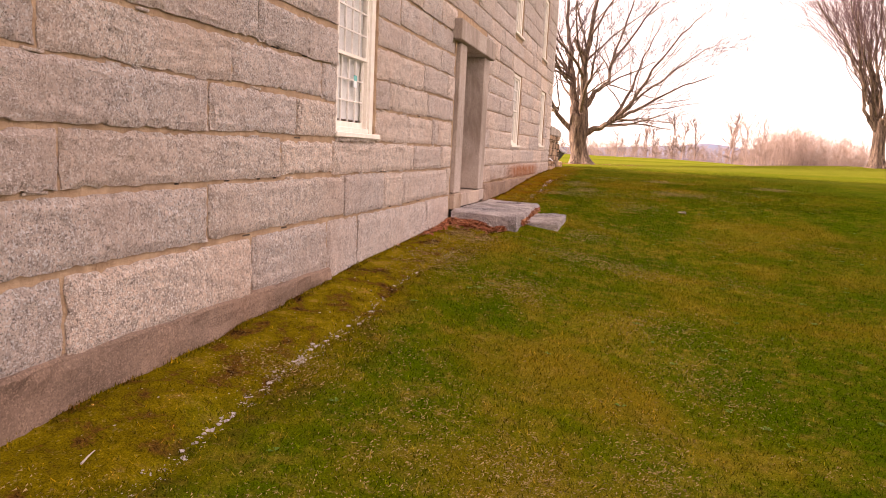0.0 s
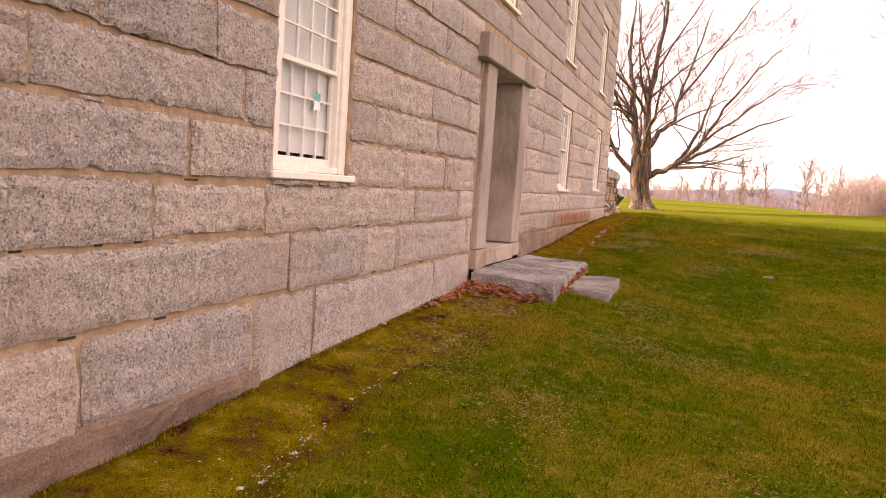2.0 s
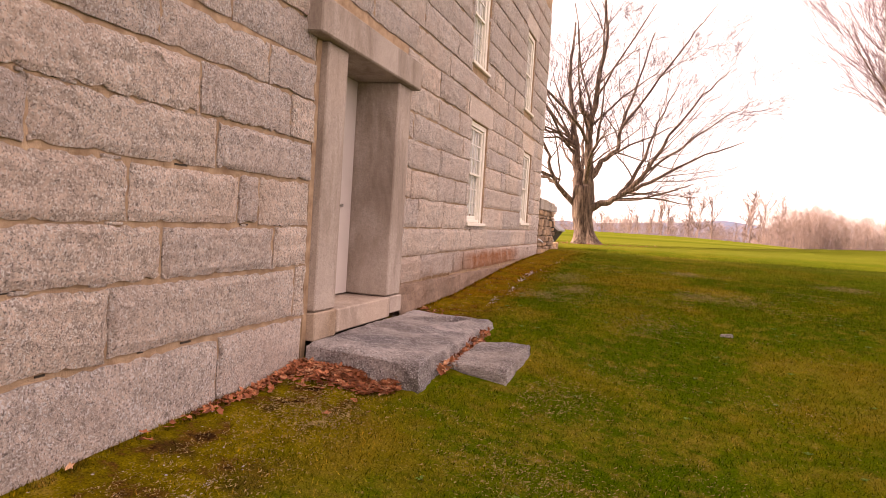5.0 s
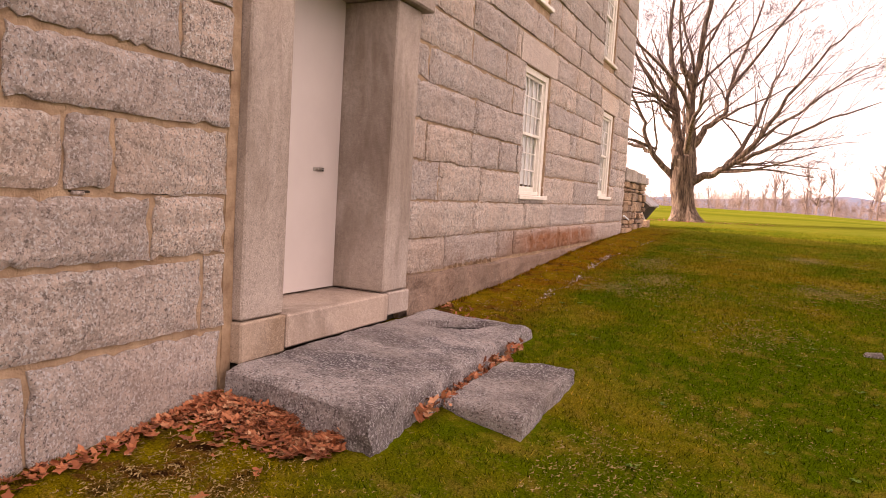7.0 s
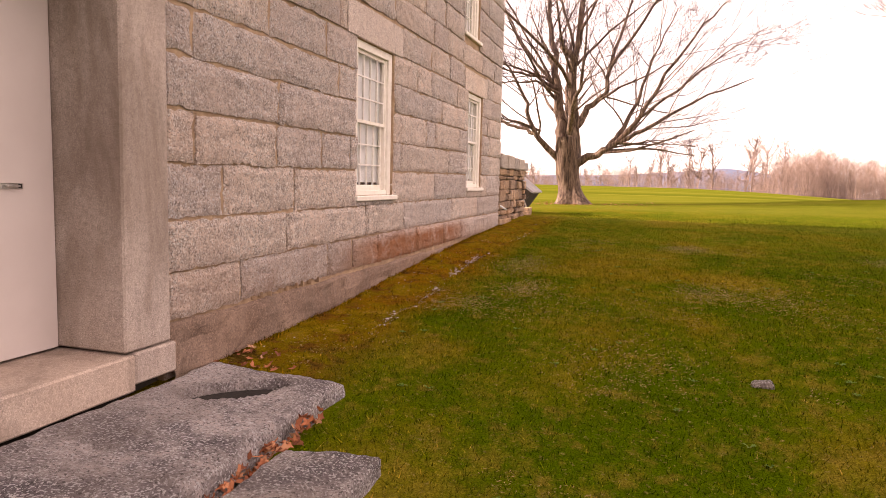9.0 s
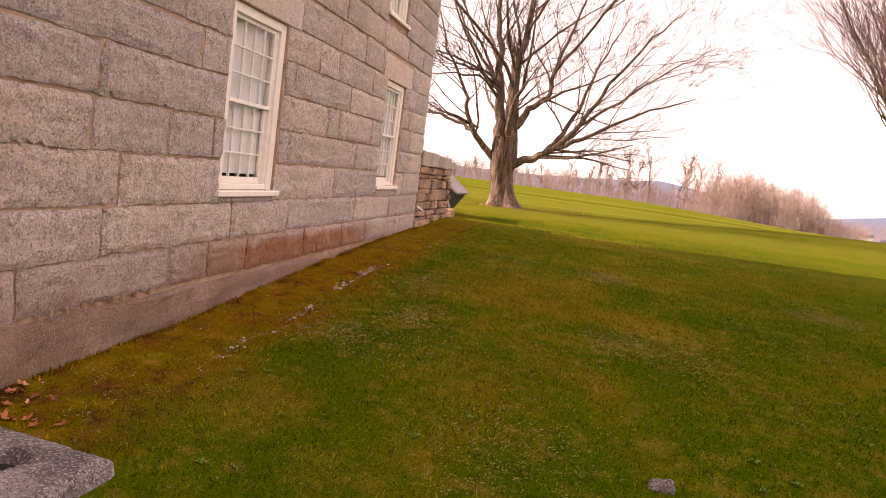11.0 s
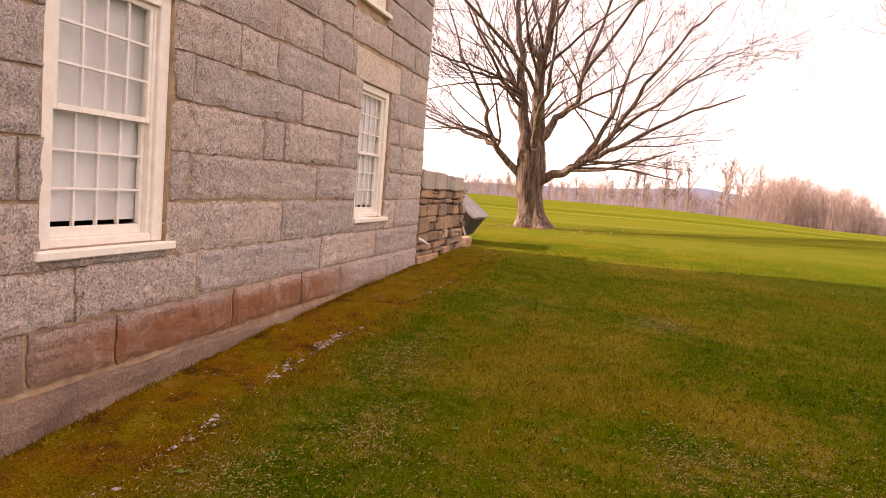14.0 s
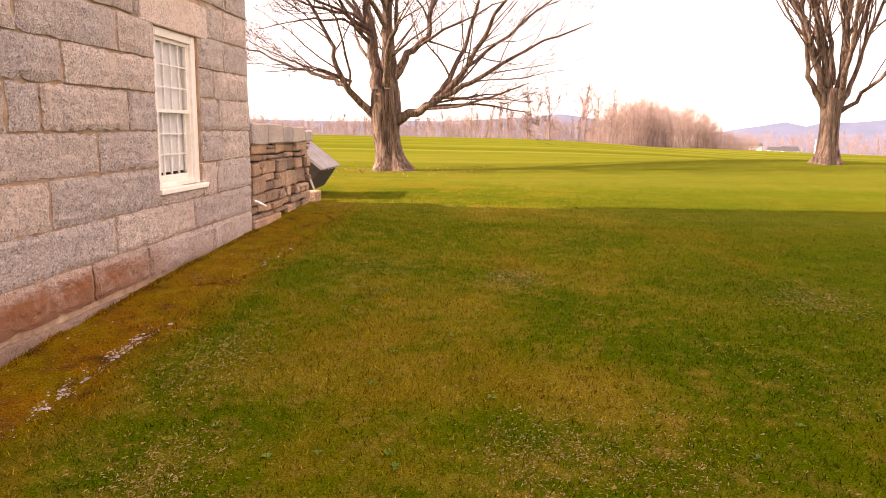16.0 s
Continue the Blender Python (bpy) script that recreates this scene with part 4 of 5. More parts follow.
bare_tree("maple_tree", "old bare maple with twin trunks and wide low limbs", (0.0, 35.7, 1.28),
          [(0.05, 0, -0.1), (-0.08, 0, 0.6), (-0.2, 0, 1.2), (-0.22, 0, 1.9), (-0.22, 0, 2.5)], [0.43, 0.38, 0.41, 0.46, 0.42], 0.40,
          [([(-0.40, 0.05, 1.9), (-0.52, 0.1, 3.0), (-0.72, 0.3, 4.2), (-0.95, 0.5, 5.6), (-1.3, 0.9, 7.6), (-1.2, 1.2, 9.8)], 0.30, 0.035, 12),
           ([(0.02, -0.05, 1.9), (-0.02, -0.1, 3.2), (-0.12, -0.2, 4.6), (0.05, -0.5, 6.2), (0.35, -0.7, 8.4), (0.2, -0.6, 10.6)], 0.29, 0.035, 12),
           ([(0.12, 0.0, 1.55), (0.75, -0.2, 1.85), (1.40, -0.3, 2.2), (2.5, -0.5, 2.75), (4.0, -0.6, 3.7), (5.9, -0.5, 4.45)], 0.20, 0.016, 13),
           ([(1.25, -0.25, 2.1), (1.75, 0.1, 2.85), (2.2, 0.4, 4.0), (2.6, 0.7, 5.4), (3.4, 1.0, 7.2)], 0.13, 0.016, 11),
           ([(1.55, -0.3, 2.3), (2.3, -0.5, 3.2), (3.1, -0.7, 4.6), (4.2, -0.9, 6.2), (5.2, -1.0, 7.2)], 0.12, 0.014, 11),
           ([(-0.48, 0, 1.6), (-1.1, -0.3, 2.2), (-1.55, -0.5, 2.9), (-1.75, -0.7, 3.9), (-2.5, -1.0, 5.2), (-3.1, -1.2, 7.0)], 0.16, 0.016, 12),
           ([(-1.35, -0.4, 2.6), (-2.2, -0.2, 2.9), (-3.2, 0.1, 3.15), (-4.6, 0.3, 3.7), (-5.8, 0.4, 4.6)], 0.09, 0.012, 10),
           ([(0.06, 0.0, 2.9), (0.42, 0.3, 3.6), (1.0, 0.5, 4.1), (1.15, 0.6, 5.3), (1.7, 0.8, 7.2), (2.2, 0.9, 9.2)], 0.17, 0.02, 12),
           ([(-0.30, 0.3, 2.4), (-0.5, 1.2, 3.4), (-0.6, 2.2, 4.8), (-0.9, 3.2, 7.0)], 0.16, 0.02, 11),
           ([(-0.15, -0.35, 2.6), (0.1, -1.2, 3.5), (0.5, -2.2, 4.6), (0.6, -3.2, 6.4)], 0.14, 0.018, 11),
           ([(-0.75, 0.2, 4.3), (-1.5, -0.2, 4.7), (-2.6, -0.5, 4.9), (-4.0, -0.7, 5.8)], 0.10, 0.012, 10),
           ([(2.2, -0.5, 3.1), (3.5, -0.2, 4.1), (5.0, 0.1, 5.4), (6.4, 0.3, 6.3)], 0.07, 0.010, 11),
           ([(1.1, 0.6, 5.0), (2.2, 0.3, 6.6), (3.6, 0.0, 8.6), (4.6, -0.2, 10.0)], 0.08, 0.012, 11),
           ([(-1.2, -0.3, 2.7), (-1.9, -0.7, 3.0), (-2.8, -1.1, 3.0), (-3.7, -1.5, 2.8)], 0.06, 0.007, 4),
           ([(-0.66, 0.2, 4.1), (-1.4, -0.5, 4.45), (-2.4, -1.1, 4.4), (-3.8, -1.8, 4.0)], 0.07, 0.009, 5),
           ([(1.5, -0.3, 2.25), (2.6, -0.9, 2.3), (3.6, -1.4, 2.2), (4.5, -1.8, 2.0)], 0.035, 0.006, 3),
           ([(-0.05, -0.3, 5.2), (-0.35, -0.5, 5.55), (-0.66, -0.4, 5.95)], 0.15, 0.10, 2),
           ([(-0.7, 0.3, 4.2), (-1.8, 0.6, 5.6), (-3.0, 0.8, 7.4), (-3.9, 0.9, 9.0)], 0.09, 0.012, 11)], 11, TWIG, (22, 50), 0.04)
vase = [([(-0.08, 0, 1.9), (-0.25, 0.1, 3.2), (-0.8, 0.3, 5.2), (-1.5, 0.5, 7.6), (-2.2, 0.7, 10.2)], 0.15, 0.016, 14),
        ([(0.1, 0, 1.9), (0.12, -0.1, 3.6), (0.05, -0.2, 5.8), (0.2, -0.4, 8.4), (0.3, -0.5, 11.0)], 0.16, 0.016, 14),
        ([(-0.2, 0, 1.7), (-0.55, -0.2, 2.5), (-1.0, -0.4, 3.7), (-2.0, -0.7, 5.4), (-3.3, -1.0, 6.9), (-4.2, -1.2, 8.4)], 0.09, 0.012, 17),
        ([(-0.2, 0, 2.1), (-0.6, 0.2, 3.4), (-1.3, 0.5, 5.0), (-2.5, 0.8, 6.9), (-3.4, 1.0, 9.0)], 0.09, 0.012, 16),
        ([(-0.3, -0.1, 2.4), (-0.75, -0.4, 4.0), (-1.7, -0.8, 6.2), (-2.7, -1.2, 8.8)], 0.08, 0.012, 16),
        ([(0.2, 0, 1.7), (0.6, 0.2, 2.7), (1.1, 0.4, 4.2), (1.9, 0.7, 6.4), (2.9, 1.0, 9.0)], 0.10, 0.012, 15),
        ([(0.2, 0, 1.6), (0.8, -0.4, 2.3), (1.6, -0.8, 3.5), (2.6, -1.3, 5.2), (3.9, -1.6, 7.4)], 0.075, 0.010, 15),
        ([(-0.1, 0.15, 2.0), (-0.4, 0.9, 3.4), (-0.8, 1.7, 5.6), (-1.2, 2.4, 8.4)], 0.10, 0.014, 14),
        ([(0.1, -0.2, 2.0), (-0.1, -1.0, 3.4), (-0.4, -1.8, 5.4), (-0.9, -2.6, 8.0)], 0.10, 0.014, 14),
        ([(-0.05, 0, 2.4), (-0.4, -0.1, 4.0), (-0.8, -0.2, 6.2), (-1.4, -0.3, 9.4)], 0.10, 0.014, 14),
        ([(-0.25, 0, 1.8), (-0.7, 0, 2.6), (-1.05, -0.1, 4.0), (-1.5, -0.2, 6.5), (-1.9, -0.2, 9.0)], 0.11, 0.012, 16),
        ([(-0.2, 0.1, 2.0), (-0.5, 0.1, 3.0), (-0.75, 0.1, 5.0), (-1.0, 0.2, 8.5)], 0.10, 0.012, 16),
        ([(0.15, 0, 2.3), (0.5, -0.2, 4.2), (0.9, -0.4, 6.6), (1.3, -0.5, 9.6)], 0.10, 0.014, 14)]
bare_tree("vase_tree", "upright bare tree with steep budding limbs", (13.05, 35.8, 1.70),
          [(0.0, 0, -0.1), (0.0, 0, 0.7), (-0.02, 0, 1.4), (-0.03, 0, 2.3)], [0.29, 0.25, 0.25, 0.29], 0.34, vase, 23, BUDDED, (12, 30), 0.06, slim=0.95)


# ---- distance ----
def far_tree(seed, tall, broad):
    rng = random.Random(seed)
    v, f = [], []
    pts = bent(rng, Vector((0, 0, -1)), Vector((0, 0, 1)), tall, 7, 0.04, 0.03)
    tube(v, f, pts, [0.34 - 0.04 * i for i in range(8)], 5)
    for k in range(20):
        g = rng.uniform(0.28, 0.97)
        i = min(6, int(g * 7))
        p = pts[i].lerp(pts[i + 1], g * 7 - i)
        a = rng.uniform(0, 6.28)
        d = Vector((math.cos(a), math.sin(a), rng.uniform(0.5, 1.5)))
        side = bent(rng, p, d, tall * broad * rng.uniform(0.16, 0.34), 4, 0.16, 0.1)
        tube(v, f, side, [0.13, 0.11, 0.09, 0.07, 0.04], 3)
        for _ in range(9):
            q = rng.choice(side[1:])
            a = rng.uniform(0, 6.28)
            tw = bent(rng, q, Vector((math.cos(a), math.sin(a), rng.uniform(0.2, 1.6))), tall * rng.uniform(0.05, 0.12), 2, 0.2, 0.1)
            tube(v, f, tw, [0.07, 0.055, 0.03], 3)
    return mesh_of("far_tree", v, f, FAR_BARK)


EYE_X, EYE_Y, EYE_Z = 3.3, 14.4, 2.57


def bearing(px):
    """Sideways metres for each metre ahead, as seen from the walk's end."""
    return 0.0879 + (px - 1000) * 0.00079


FAR_TREES = [far_tree(300 + i, 15.0, 1.0 + 0.1 * (i % 3)) for i in range(6)]
rnd = random.Random(5)
LONE = [(575, 212), (600, 206), (640, 214), (665, 205), (735, 206), (760, 214), (785, 202), (835, 188), (850, 205), (868, 196), (893, 164), (905, 182), (940, 163), (955, 172), (978, 168), (1030, 160), (1042, 166), (1062, 166), (1092, 166)]
for k, (px, top) in enumerate(LONE):
    dist = 225 + rnd.uniform(-14, 14)
    x, y = EYE_X + bearing(px) * dist, EYE_Y + dist
    height = EYE_Z + (236 - top) / 1207 * dist - ground_z(x, y)
    ob = part("field_edge_tree", FAR_TREES[k % 6])
    tagged(ob, "tall bare tree at the far field edge", "tree", "trees along the far field edge")
    ob.matrix_basis = spot_at(x, y, ground_z(x, y), rnd.uniform(0, 360)) @ Matrix.Diagonal((height / 15 * 0.9, height / 15 * 0.9, height / 15, 1))


def woods(name, label, px0, px1, profile, dist, count, seed):
    """A thicket of many bare stems; profile gives its top along the bearing."""
    rng = random.Random(seed)
    v, f = [], []
    for _ in range(count):
        px = rng.uniform(px0, px1)
        d = dist + rng.uniform(-18, 30)
        x, y = EYE_X + bearing(px) * d, EYE_Y + d
        top = float(np.interp(px, [p for p, _ in profile], [q for _, q in profile])) - 9 * noise.noise(Vector((px * 0.055, seed, d * 0.03))) - 5 * noise.noise(Vector((px * 0.17, seed, 2)))
        g = ground_z(x, y)
        h = max(1.0, (EYE_Z + (236 - top) / 1207 * d - g) * rng.uniform(0.35, 1.12))
        foot = Vector((x, y, g - 0.5))
        stem = bent(rng, foot, Vector((rng.gauss(0, 0.16), 0, 1)), h + 0.5, 3, 0.10, 0.05)
        w = 0.014 + 0.0045 * h
        tube(v, f, stem, [w, w * 0.75, w * 0.5, w * 0.15], 3)
        for _ in range(30):
            q = stem[0].lerp(stem[1], rng.random()) if rng.random() < 0.2 else stem[1].lerp(stem[3], rng.random() ** 0.7)
            a = rng.uniform(0, 6.28)
            way = Vector((math.cos(a), math.sin(a), rng.uniform(0.2, 1.6))).normalized()
            tube(v, f, [q, q + way * h * rng.uniform(0.08, 0.26)], [w * 0.5, w * 0.2], 3)
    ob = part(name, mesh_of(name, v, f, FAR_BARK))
    return tagged(ob, label, "woods", kind="stuff")


woods("woods", "dense bare brown woods beyond the field", 1052, 1345, [(1052, 222), (1075, 202), (1100, 190), (1140, 181), (1175, 190), (1190, 198), (1240, 194), (1262, 206), (1285, 226), (1310, 238), (1345, 240)], 215, 1450, 61)
woods("brush", "low bare brush along the far field edge", 330, 1070, [(330, 214), (560, 222), (640, 214), (720, 219), (800, 210), (900, 215), (1000, 212), (1070, 221)], 240, 2200, 62)
woods("valley_woods", "low reddish brush in the valley beyond", 1280, 2100, [(1280, 232), (1400, 231), (1700, 232), (2100, 228)], 420, 1500, 63)


def ridge(name, label, px0, px1, dist, profile):
    n = 60
    v, f = [], []
    for i in range(n + 1):
        px = px0 + (px1 - px0) * i / n
        top = float(np.interp(px, [p for p, _ in profile], [q for _, q in profile])) + 1.6 * noise.noise(Vector((px * 0.02, dist, 0)))
        x, y = EYE_X + bearing(px) * dist, EYE_Y + dist
        v += [(x, y - 300, -60), (x, y, EYE_Z + (238 - top) / 1207 * dist), (x, y + 300, -60)]
    for i in range(n):
        a, b = 3 * i, 3 * i + 3
        f += [(a, b, b + 1, a + 1), (a + 1, b + 1, b + 2, a + 2)]
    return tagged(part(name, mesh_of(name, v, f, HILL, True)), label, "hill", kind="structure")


ridge("backdrop_hill", "wooded horizon hill with haze painted in blue", -200, 1180, 900, [(-200, 222), (600, 226), (800, 222), (930, 214), (1000, 206), (1060, 214), (1180, 232)])
ridge("backdrop_hill", "wooded horizon hill with haze painted in blue", 1250, 2300, 1700, [(1250, 236), (1330, 224), (1390, 214), (1440, 222), (1480, 226), (1520, 216), (1600, 214), (1800, 220), (2300, 216)])
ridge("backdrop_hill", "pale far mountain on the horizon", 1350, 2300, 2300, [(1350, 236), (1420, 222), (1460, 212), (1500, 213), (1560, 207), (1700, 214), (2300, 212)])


def farmhouse(px, dist, wide, high, label):
    x, y = EYE_X + bearing(px) * dist, EYE_Y + dist
    g = ground_z(x, y)
    h = thing("farmhouse", (x, y, g), label, "house", "far white farm buildings")
    part("wall", box("wall", (-wide / 2, 0, -1.5), (wide / 2, wide * 0.7, high), WHITE, 0.02), h)
    e = wide / 2 + 0.3
    part("roof", mesh_of("roof", [(-e, -0.3, high), (e, -0.3, high), (e, wide * 0.35, high + wide * 0.3), (-e, wide * 0.35, high + wide * 0.3), (e, wide * 0.7 + 0.3, high), (-e, wide * 0.7 + 0.3, high)], [(0, 1, 2, 3), (3, 2, 4, 5), (1, 4, 2), (0, 3, 5)], ROOFING), h)


farmhouse(1345, 250, 3.6, 2.0, "small white farm building with dark roof")
farmhouse(1378, 320, 5.0, 1.1, "low white farm building in the valley")
farmhouse(1405, 330, 7.0, 1.0, "low white farm building in the valley")
pv, pf = [], []
px_ = EYE_X + bearing(1445) * 150
tube(pv, pf, [Vector((px_, EYE_Y + 150, ground_z(px_, EYE_Y + 150) - 0.3)), Vector((px_, EYE_Y + 150, ground_z(px_, EYE_Y + 150) + 2.9))], [0.14, 0.12], 8)
tagged(part("field_post", mesh_of("field_post", pv, pf, PAPER, True)), "pale post standing in the far field", "post")


# ---- small things on the ground ----
def stuff(name, v, f, mat, label, category):
    return tagged(part(name, mesh_of(name, v, f, mat)), label, category, kind="stuff")


def leaf(rng, v, f, x, y, z, size, tilt):
    """One curled, lobed dead leaf."""
    a = rng.uniform(0, 6.28)
    m = Matrix.Translation((x, y, z)) @ Euler((rng.gauss(0, tilt), rng.gauss(0, tilt), a)).to_matrix().to_4x4()
    curl = rng.uniform(0.05, 0.4)
    n = 9
    start = len(v)
    v.append(tuple(m @ Vector((0, 0, 0))))
    for k in range(n):
        t = 2 * math.pi * k / n
        r = size * (1.0 if k % 2 == 0 else 0.52) * (1.25 if k == 0 else 1) * rng.uniform(0.85, 1.1)
        px, py = r * math.cos(t), r * math.sin(t) * 0.75
        v.append(tuple(m @ Vector((px, py, curl * (px * px + 2 * py * py) / size))))
    for k in range(n):
        f.append((start, start + 1 + k, start + 1 + (k + 1) % n))


rng = random.Random(9)
v, f = [], []
for _ in range(1700):
    y = 11.32 - abs(rng.gauss(0, 0.15))
    x = rng.uniform(0.06, 1.0) * (1.0 if y > 11.1 else 0.85)
    if y < 11.28 - 0.42 * (1.05 - x) - 0.14:
        continue
    pile = 0.055 * max(0.0, 1 - (11.3 - y) / 0.35)
    leaf(rng, v, f, x, y, ground_z(x, y) + 0.012 + pile * rng.random(), rng.uniform(0.020, 0.046), 0.2)
for _ in range(330):
    y = 11.25 - abs(rng.gauss(0, 0.75))
    x = 0.07 + abs(rng.gauss(0, 0.055))
    leaf(rng, v, f, x, y, ground_z(x, y) + 0.014 + 0.02 * rng.random(), rng.uniform(0.020, 0.044), 0.3)
for _ in range(26):
    x, y = rng.uniform(0.2, 1.0), rng.gauss(10.95, 0.16)
    leaf(rng, v, f, x, y, ground_z(x, y) + 0.012, rng.uniform(0.022, 0.05), 0.25)
for _ in range(170):
    y = rng.uniform(11.75, 13.5)
    x = 1.185 + rng.gauss(0, 0.022)
    leaf(rng, v, f, x, y, ground_z(x, y) + 0.03 + 0.07 * rng.random(), rng.uniform(0.022, 0.045), 0.6)
for _ in range(34):
    y = rng.uniform(13.98, 14.5)
    x = 0.06 + abs(rng.gauss(0, 0.20))
    leaf(rng, v, f, x, y, ground_z(x, y) + 0.015, rng.uniform(0.02, 0.04), 0.4)
stuff("dead_leaves", v, f, LEAF, "pile of curled brown dead leaves by the doorstep", "leaves")


def pebble(rng, v, f, x, y, z, r):
    start = len(v)
    for dx, dy, dz in ((1, 0, 0), (0, 1, 0), (-1, 0, 0), (0, -1, 0), (0, 0, 0.7), (0.7, 0.7, 0.25), (-0.7, 0.7, 0.25), (-0.7, -0.7, 0.25), (0.7, -0.7, 0.25)):
        v.append((x + dx * r * rng.uniform(0.7, 1.2), y + dy * r * rng.uniform(0.7, 1.3), z + dz * r * rng.uniform(0.7, 1.1)))
    f += [tuple(start + i for i in q) for q in ((0, 5, 4), (5, 1, 4), (1, 6, 4), (6, 2, 4), (2, 7, 4), (7, 3, 4), (3, 8, 4), (8, 0, 4), (0, 1, 5), (1, 2, 6), (2, 3, 7), (3, 0, 8))]


v, f = [], []
CLUSTERS = [(1.5, 0.7, 70), (2.8, 0.7, 90), (4.2, 0.8, 240), (5.4, 0.6, 220), (6.5, 0.4, 120), (7.6, 0.3, 50), (9.0, 0.25, 60), (15.9, 0.3, 110), (17.1, 0.25, 110), (18.3, 0.3, 170), (19.0, 0.28, 260), (21.5, 0.5, 50), (22.6, 0.4, 40)]
for y0, s0, cnt in CLUSTERS:
    for _ in range(cnt * 2):
        y = rng.gauss(y0, s0 * 0.8)
        x = drip(y) + rng.gauss(0, 0.028)
        pebble(rng, v, f, x, y, ground_z(x, y) - 0.002, rng.uniform(0.003, 0.009) if rng.random() < 0.96 else rng.uniform(0.012, 0.026))
for _ in range(260):
    y, x = rng.uniform(1.5, 24), abs(rng.gauss(0.3, 0.35))
    pebble(rng, v, f, x, y, ground_z(x, y) - 0.002, rng.uniform(0.004, 0.010))
stuff("gravel", v, f, PEBBLE, "pale gravel showing along the drip line", "gravel")

tagged(part("flat_stone", rough_stone("flat_stone", (3.74, 15.12, ground_z(3.76, 15.2) - 0.05), (3.90, 15.28, ground_z(3.76, 15.2) + 0.016), SLAB, 4.4, 0.02)), "small half-buried grey stone in the lawn", "stone")
tv, tf = [], []
tz = ground_z(0.5, 3.4)
tube(tv, tf, [Vector((0.52, 3.26, tz + 0.012)), Vector((0.50, 3.33, tz + 0.02)), Vector((0.47, 3.40, tz + 0.012))], [0.006, 0.005, 0.003], 6)
tagged(part("stick", mesh_of("stick", tv, tf, WOOD_GREY, True)), "short pale broken stick lying on the moss", "stick")

# dry clippings under the maple
v, f = [], []
for _ in range(420):
    a, r = rng.uniform(0, 6.28), abs(rng.gauss(0, 1.3)) + 0.4
    x, y = 0.1 + r * math.cos(a) * 1.2, 35.5 + r * math.sin(a)
    leaf(rng, v, f, x, y, ground_z(x, y) + 0.012, rng.uniform(0.02, 0.04), 0.3)
stuff("fallen_leaves", v, f, LEAF, "thin scatter of dead leaves round the maple foot", "leaves")

# grass blades over the lawn that the walk passes
npr = np.random.default_rng(4)
N = 640000
bx = 0.25 + 9.5 * npr.random(N) ** 1.15
by = 1.5 + 31.0 * npr.random(N) ** 1.1
thin = npr.random(N) < np.clip((bx - 0.35) * 1.4, 0.12, 1.0)
onslab = ((bx < 1.2) & (by > 11.2) & (by < 14.02)) | ((bx > 1.15) & (bx < 1.78) & (by > 11.9) & (by < 13.15))
fade = npr.random(N) < np.clip((31.5 - by) / 13.0, 0, 1) * np.clip((9.6 - bx) / 3.5, 0, 1)
keep = thin & fade & ~onslab
bx, by = bx[keep], by[keep]
N = len(bx)
ix, iy = np.array(gx), np.array(gy)
grid = np.array([p[2] for p in gverts]).reshape(len(gy), nx)
ci, ri = np.clip(np.searchsorted(ix, bx) - 1, 0, nx - 2), np.clip(np.searchsorted(iy, by) - 1, 0, len(gy) - 2)
fu, fv = (bx - ix[ci]) / (ix[ci + 1] - ix[ci]), (by - iy[ri]) / (iy[ri + 1] - iy[ri])
bz = (grid[ri, ci] * (1 - fu) + grid[ri, ci + 1] * fu) * (1 - fv) + (grid[ri + 1, ci] * (1 - fu) + grid[ri + 1, ci + 1] * fu) * fv
ang, hgt = npr.random(N) * 6.28, 0.012 + 0.028 * npr.random(N) ** 1.6
wid = 0.0024 + 0.0024 * npr.random(N)
lean = npr.normal(0, 0.6, (N, 2)) * hgt[:, None]
co = np.empty((N, 3, 3))
co[:, 0] = np.stack([bx - wid * np.cos(ang), by - wid * np.sin(ang), bz - 0.002], 1)
co[:, 1] = np.stack([bx + wid * np.cos(ang), by + wid * np.sin(ang), bz - 0.002], 1)
co[:, 2] = np.stack([bx + lean[:, 0], by + lean[:, 1], bz + hgt], 1)
gm = bpy.data.meshes.new("grass")
gm.vertices.add(N * 3)
gm.vertices.foreach_set("co", co.ravel() * UNIT)
gm.loops.add(N * 3)
gm.loops.foreach_set("vertex_index", np.arange(N * 3))
gm.polygons.add(N)
gm.polygons.foreach_set("loop_start", np.arange(0, N * 3, 3))
gm.materials.append(BLADES)
gm.update()
gm.validate()
tagged(part("grass", gm), "short mown grass blades over the lawn", "grass", kind="stuff")

# clover and dandelion rosettes, and pale straw bits
v, f = [], []
for _ in range(150):
    x, y = 0.9 + 6.0 * rng.random(), 2.5 + 19 * rng.random()
    if x < 1.9 and 11 < y < 14.2:
        continue
    z = ground_z(x, y)
    for k in range(rng.randint(5, 9)):
        a, r, w = rng.uniform(0, 6.28), rng.uniform(0.02, 0.055), rng.uniform(0.006, 0.012)
        c, d = math.cos(a), math.sin(a)
        n = len(v)
        v += [(x, y, z + 0.004), (x + c * r * 0.6 - d * w, y + d * r * 0.6 + c * w, z + 0.018), (x + c * r, y + d * r, z + 0.014), (x + c * r * 0.6 + d * w, y + d * r * 0.6 - c * w, z + 0.018)]
        f.append((n, n + 1, n + 2, n + 3))
WEED = plain("clover leaf", (0.06, 0.13, 0.006), (0.12, 0.21, 0.015), 9, 0.8, 0.0)
stuff("weeds", v, f, WEED, "small clover and dandelion rosettes in the lawn", "weeds")
v, f = [], []
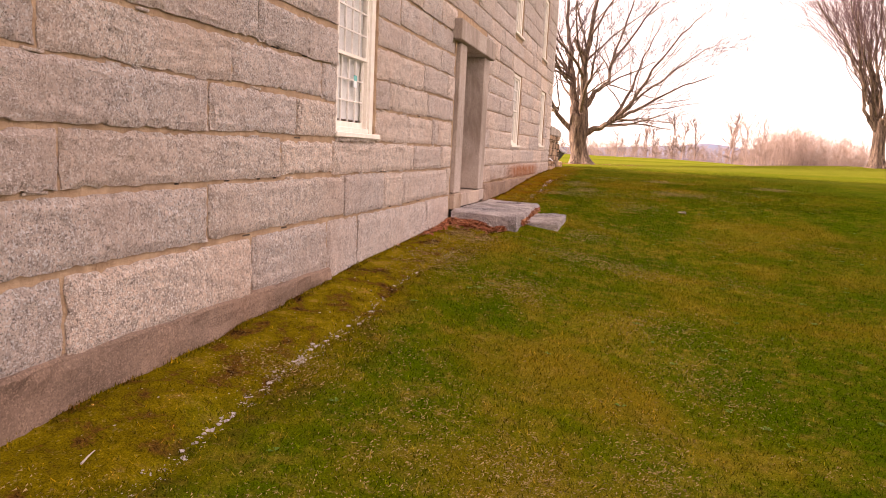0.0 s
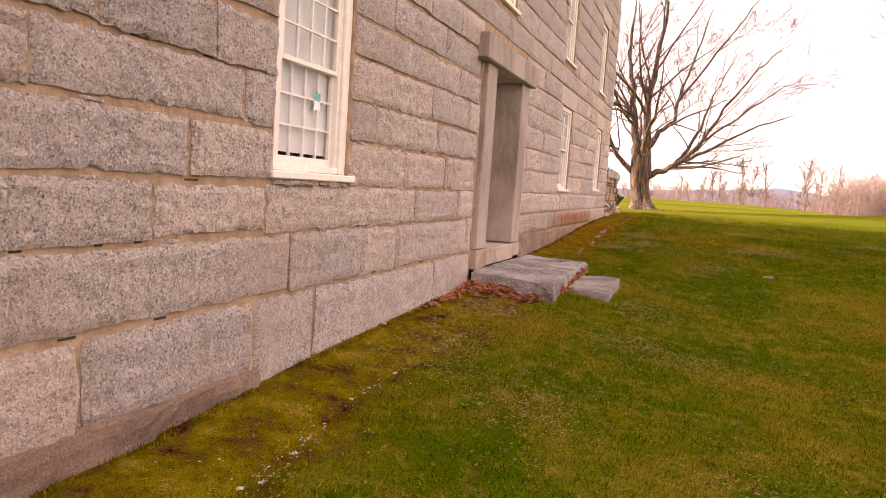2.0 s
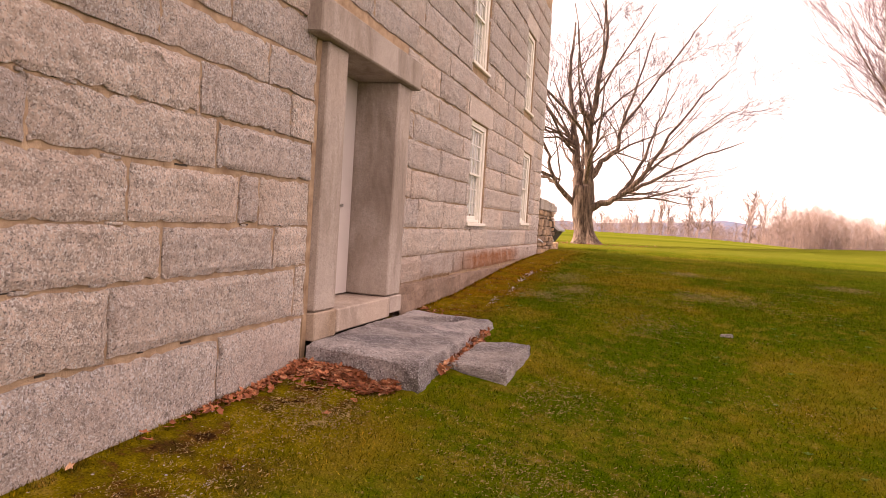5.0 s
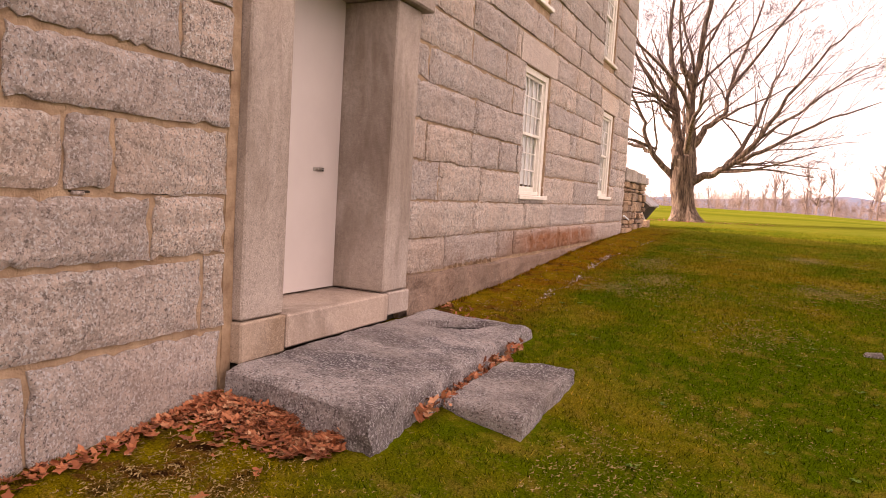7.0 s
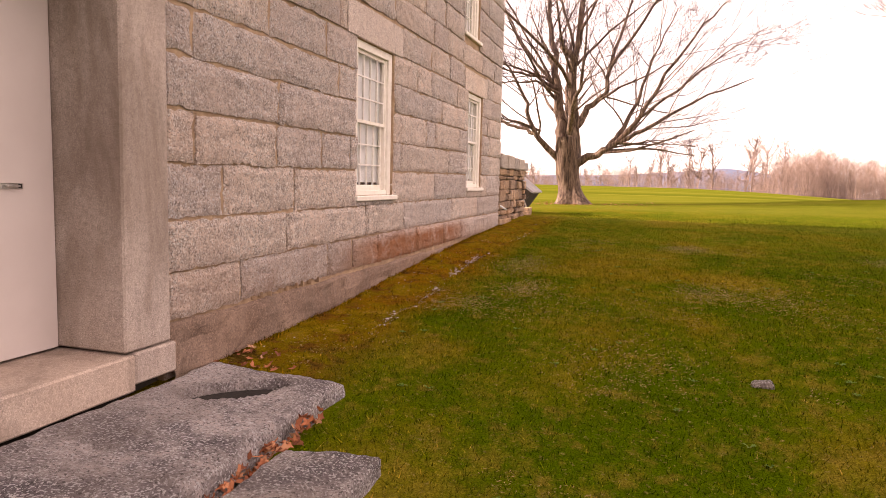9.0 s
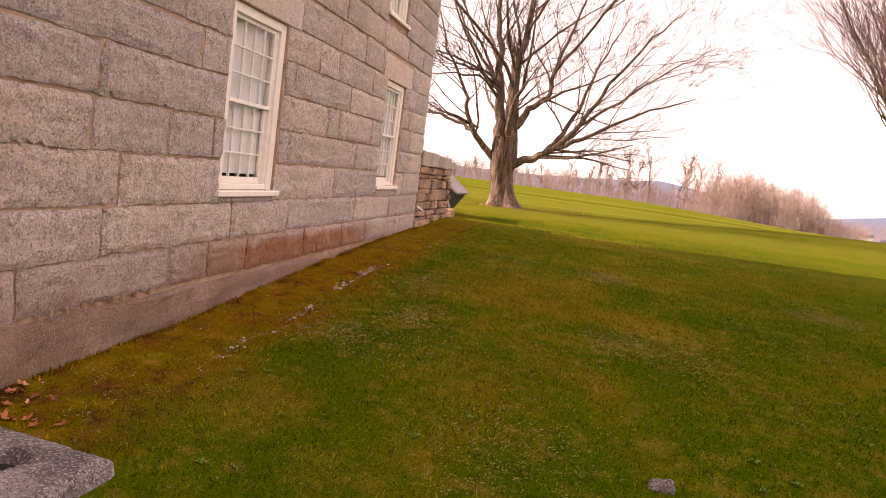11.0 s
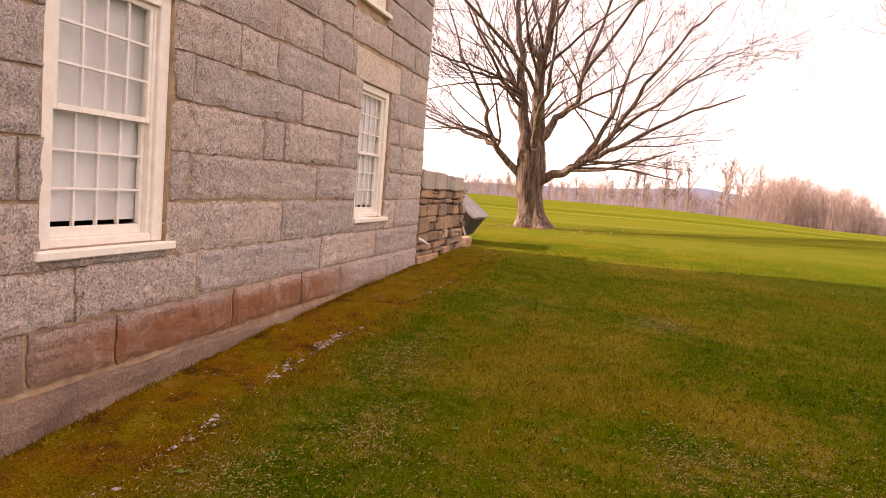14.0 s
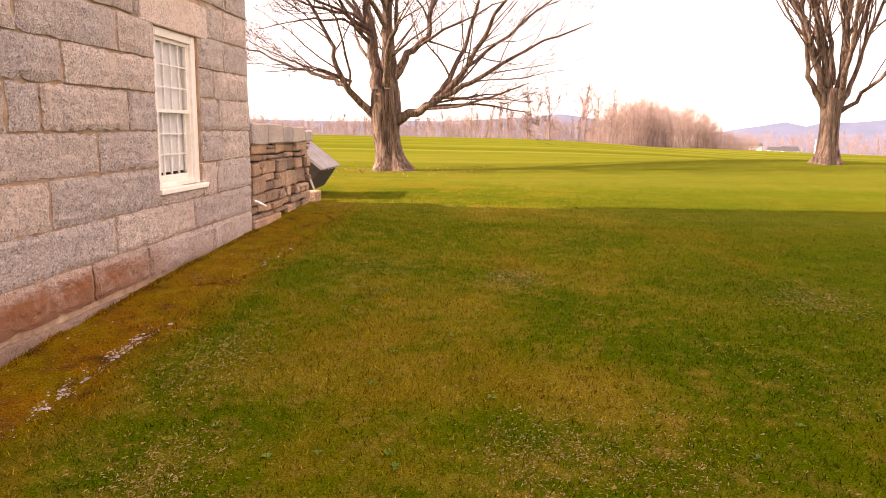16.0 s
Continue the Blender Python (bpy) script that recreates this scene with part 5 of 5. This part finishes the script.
for _ in range(60000):
    x, y = 0.3 + 6.5 * rng.random() ** 1.3, 2 + 20 * rng.random()
    if (x < 1.9 and 11 < y < 14.2) or noise.noise(Vector((x * 0.8, y * 0.8, 3))) + 0.25 * noise.noise(Vector((x * 4, y * 4, 1))) < 0.16 + 0.03 * x:
        continue
    z, a, r = ground_z(x, y) + 0.012, rng.uniform(0, 6.28), rng.uniform(0.009, 0.026)
    c, d, n = math.cos(a), math.sin(a), len(v)
    v += [(x, y, z), (x + c * r - d * 0.003, y + d * r + c * 0.003, z + rng.uniform(0, 0.012)), (x + c * r + d * 0.003, y + d * r - c * 0.003, z + 0.004)]
    f.append((n, n + 1, n + 2))
DRY = [(1.8, 4.5), (3.6, 6.2), (2.5, 4.2), (3.2, 4.6), (0.7, 4.8), (3.3, 7.5), (1.8, 7.9), (2.9, 10.0), (2.2, 10.3), (0.75, 8.7), (0.7, 10.4), (0.6, 10.7), (1.5, 11.4), (2.2, 11.9), (1.2, 16.6), (2.9, 15.2), (6.4, 21.1), (3.6, 17.8), (1.4, 18.7), (4.3, 17.8), (1.7, 17.4), (3.5, 21.5)]
for cx, cy in DRY:
    sx, sy = rng.uniform(0.16, 0.34), rng.uniform(0.2, 0.5)
    for _ in range(900):
        x, y = rng.gauss(cx, sx), rng.gauss(cy, sy)
        if x < 0.1 or (x < 1.9 and 11.1 < y < 14.2):
            continue
        z, a, r = ground_z(x, y) + rng.uniform(0.006, 0.022), rng.uniform(0, 6.28), rng.uniform(0.010, 0.030)
        c, d, n = math.cos(a), math.sin(a), len(v)
        v += [(x, y, z), (x + c * r - d * 0.0025, y + d * r + c * 0.0025, z + rng.uniform(-0.004, 0.014)), (x + c * r + d * 0.0025, y + d * r - c * 0.0025, z + 0.004)]
        f.append((n, n + 1, n + 2))
STRAW = plain("dry straw", (0.19, 0.125, 0.045), (0.36, 0.26, 0.11), 9, 0.9, 0.0)
stuff("straw", v, f, STRAW, "dry straw bits lying in the lawn", "straw")

# ragged moss and thatch along the foot of the wall
rnd = random.Random(404)
v, f = [], []
for _ in range(60000):
    y = rnd.uniform(-1.0, 23.4)
    if 11.2 < y < 14.0 or noise.noise(Vector((y * 2.2, 7, 0))) + rnd.uniform(-0.5, 0.5) < -0.15:
        continue
    x = 0.03 + (abs(rnd.gauss(0, 0.055)) if rnd.random() < 0.25 else 0.85 * rnd.random())
    z = ground_z(x, y) - 0.006
    a = rnd.uniform(0, 6.28)
    h = (rnd.uniform(0.012, 0.042) if x < 0.12 else rnd.uniform(0.005, 0.014)) * (1.0 + 0.7 * noise.noise(Vector((y * 5, 3, 0))))
    dx, dy, w = math.cos(a), math.sin(a), rnd.uniform(0.003, 0.006)
    n = len(v)
    v += [(x - dy * w, y + dx * w, z), (x + dy * w, y - dx * w, z), (x + dx * h * 0.5, y + dy * h * 0.5, z + h)]
    f.append((n, n + 1, n + 2))
stuff("moss_fringe", v, f, BLADES, "short moss and thatch along the wall foot", "moss")
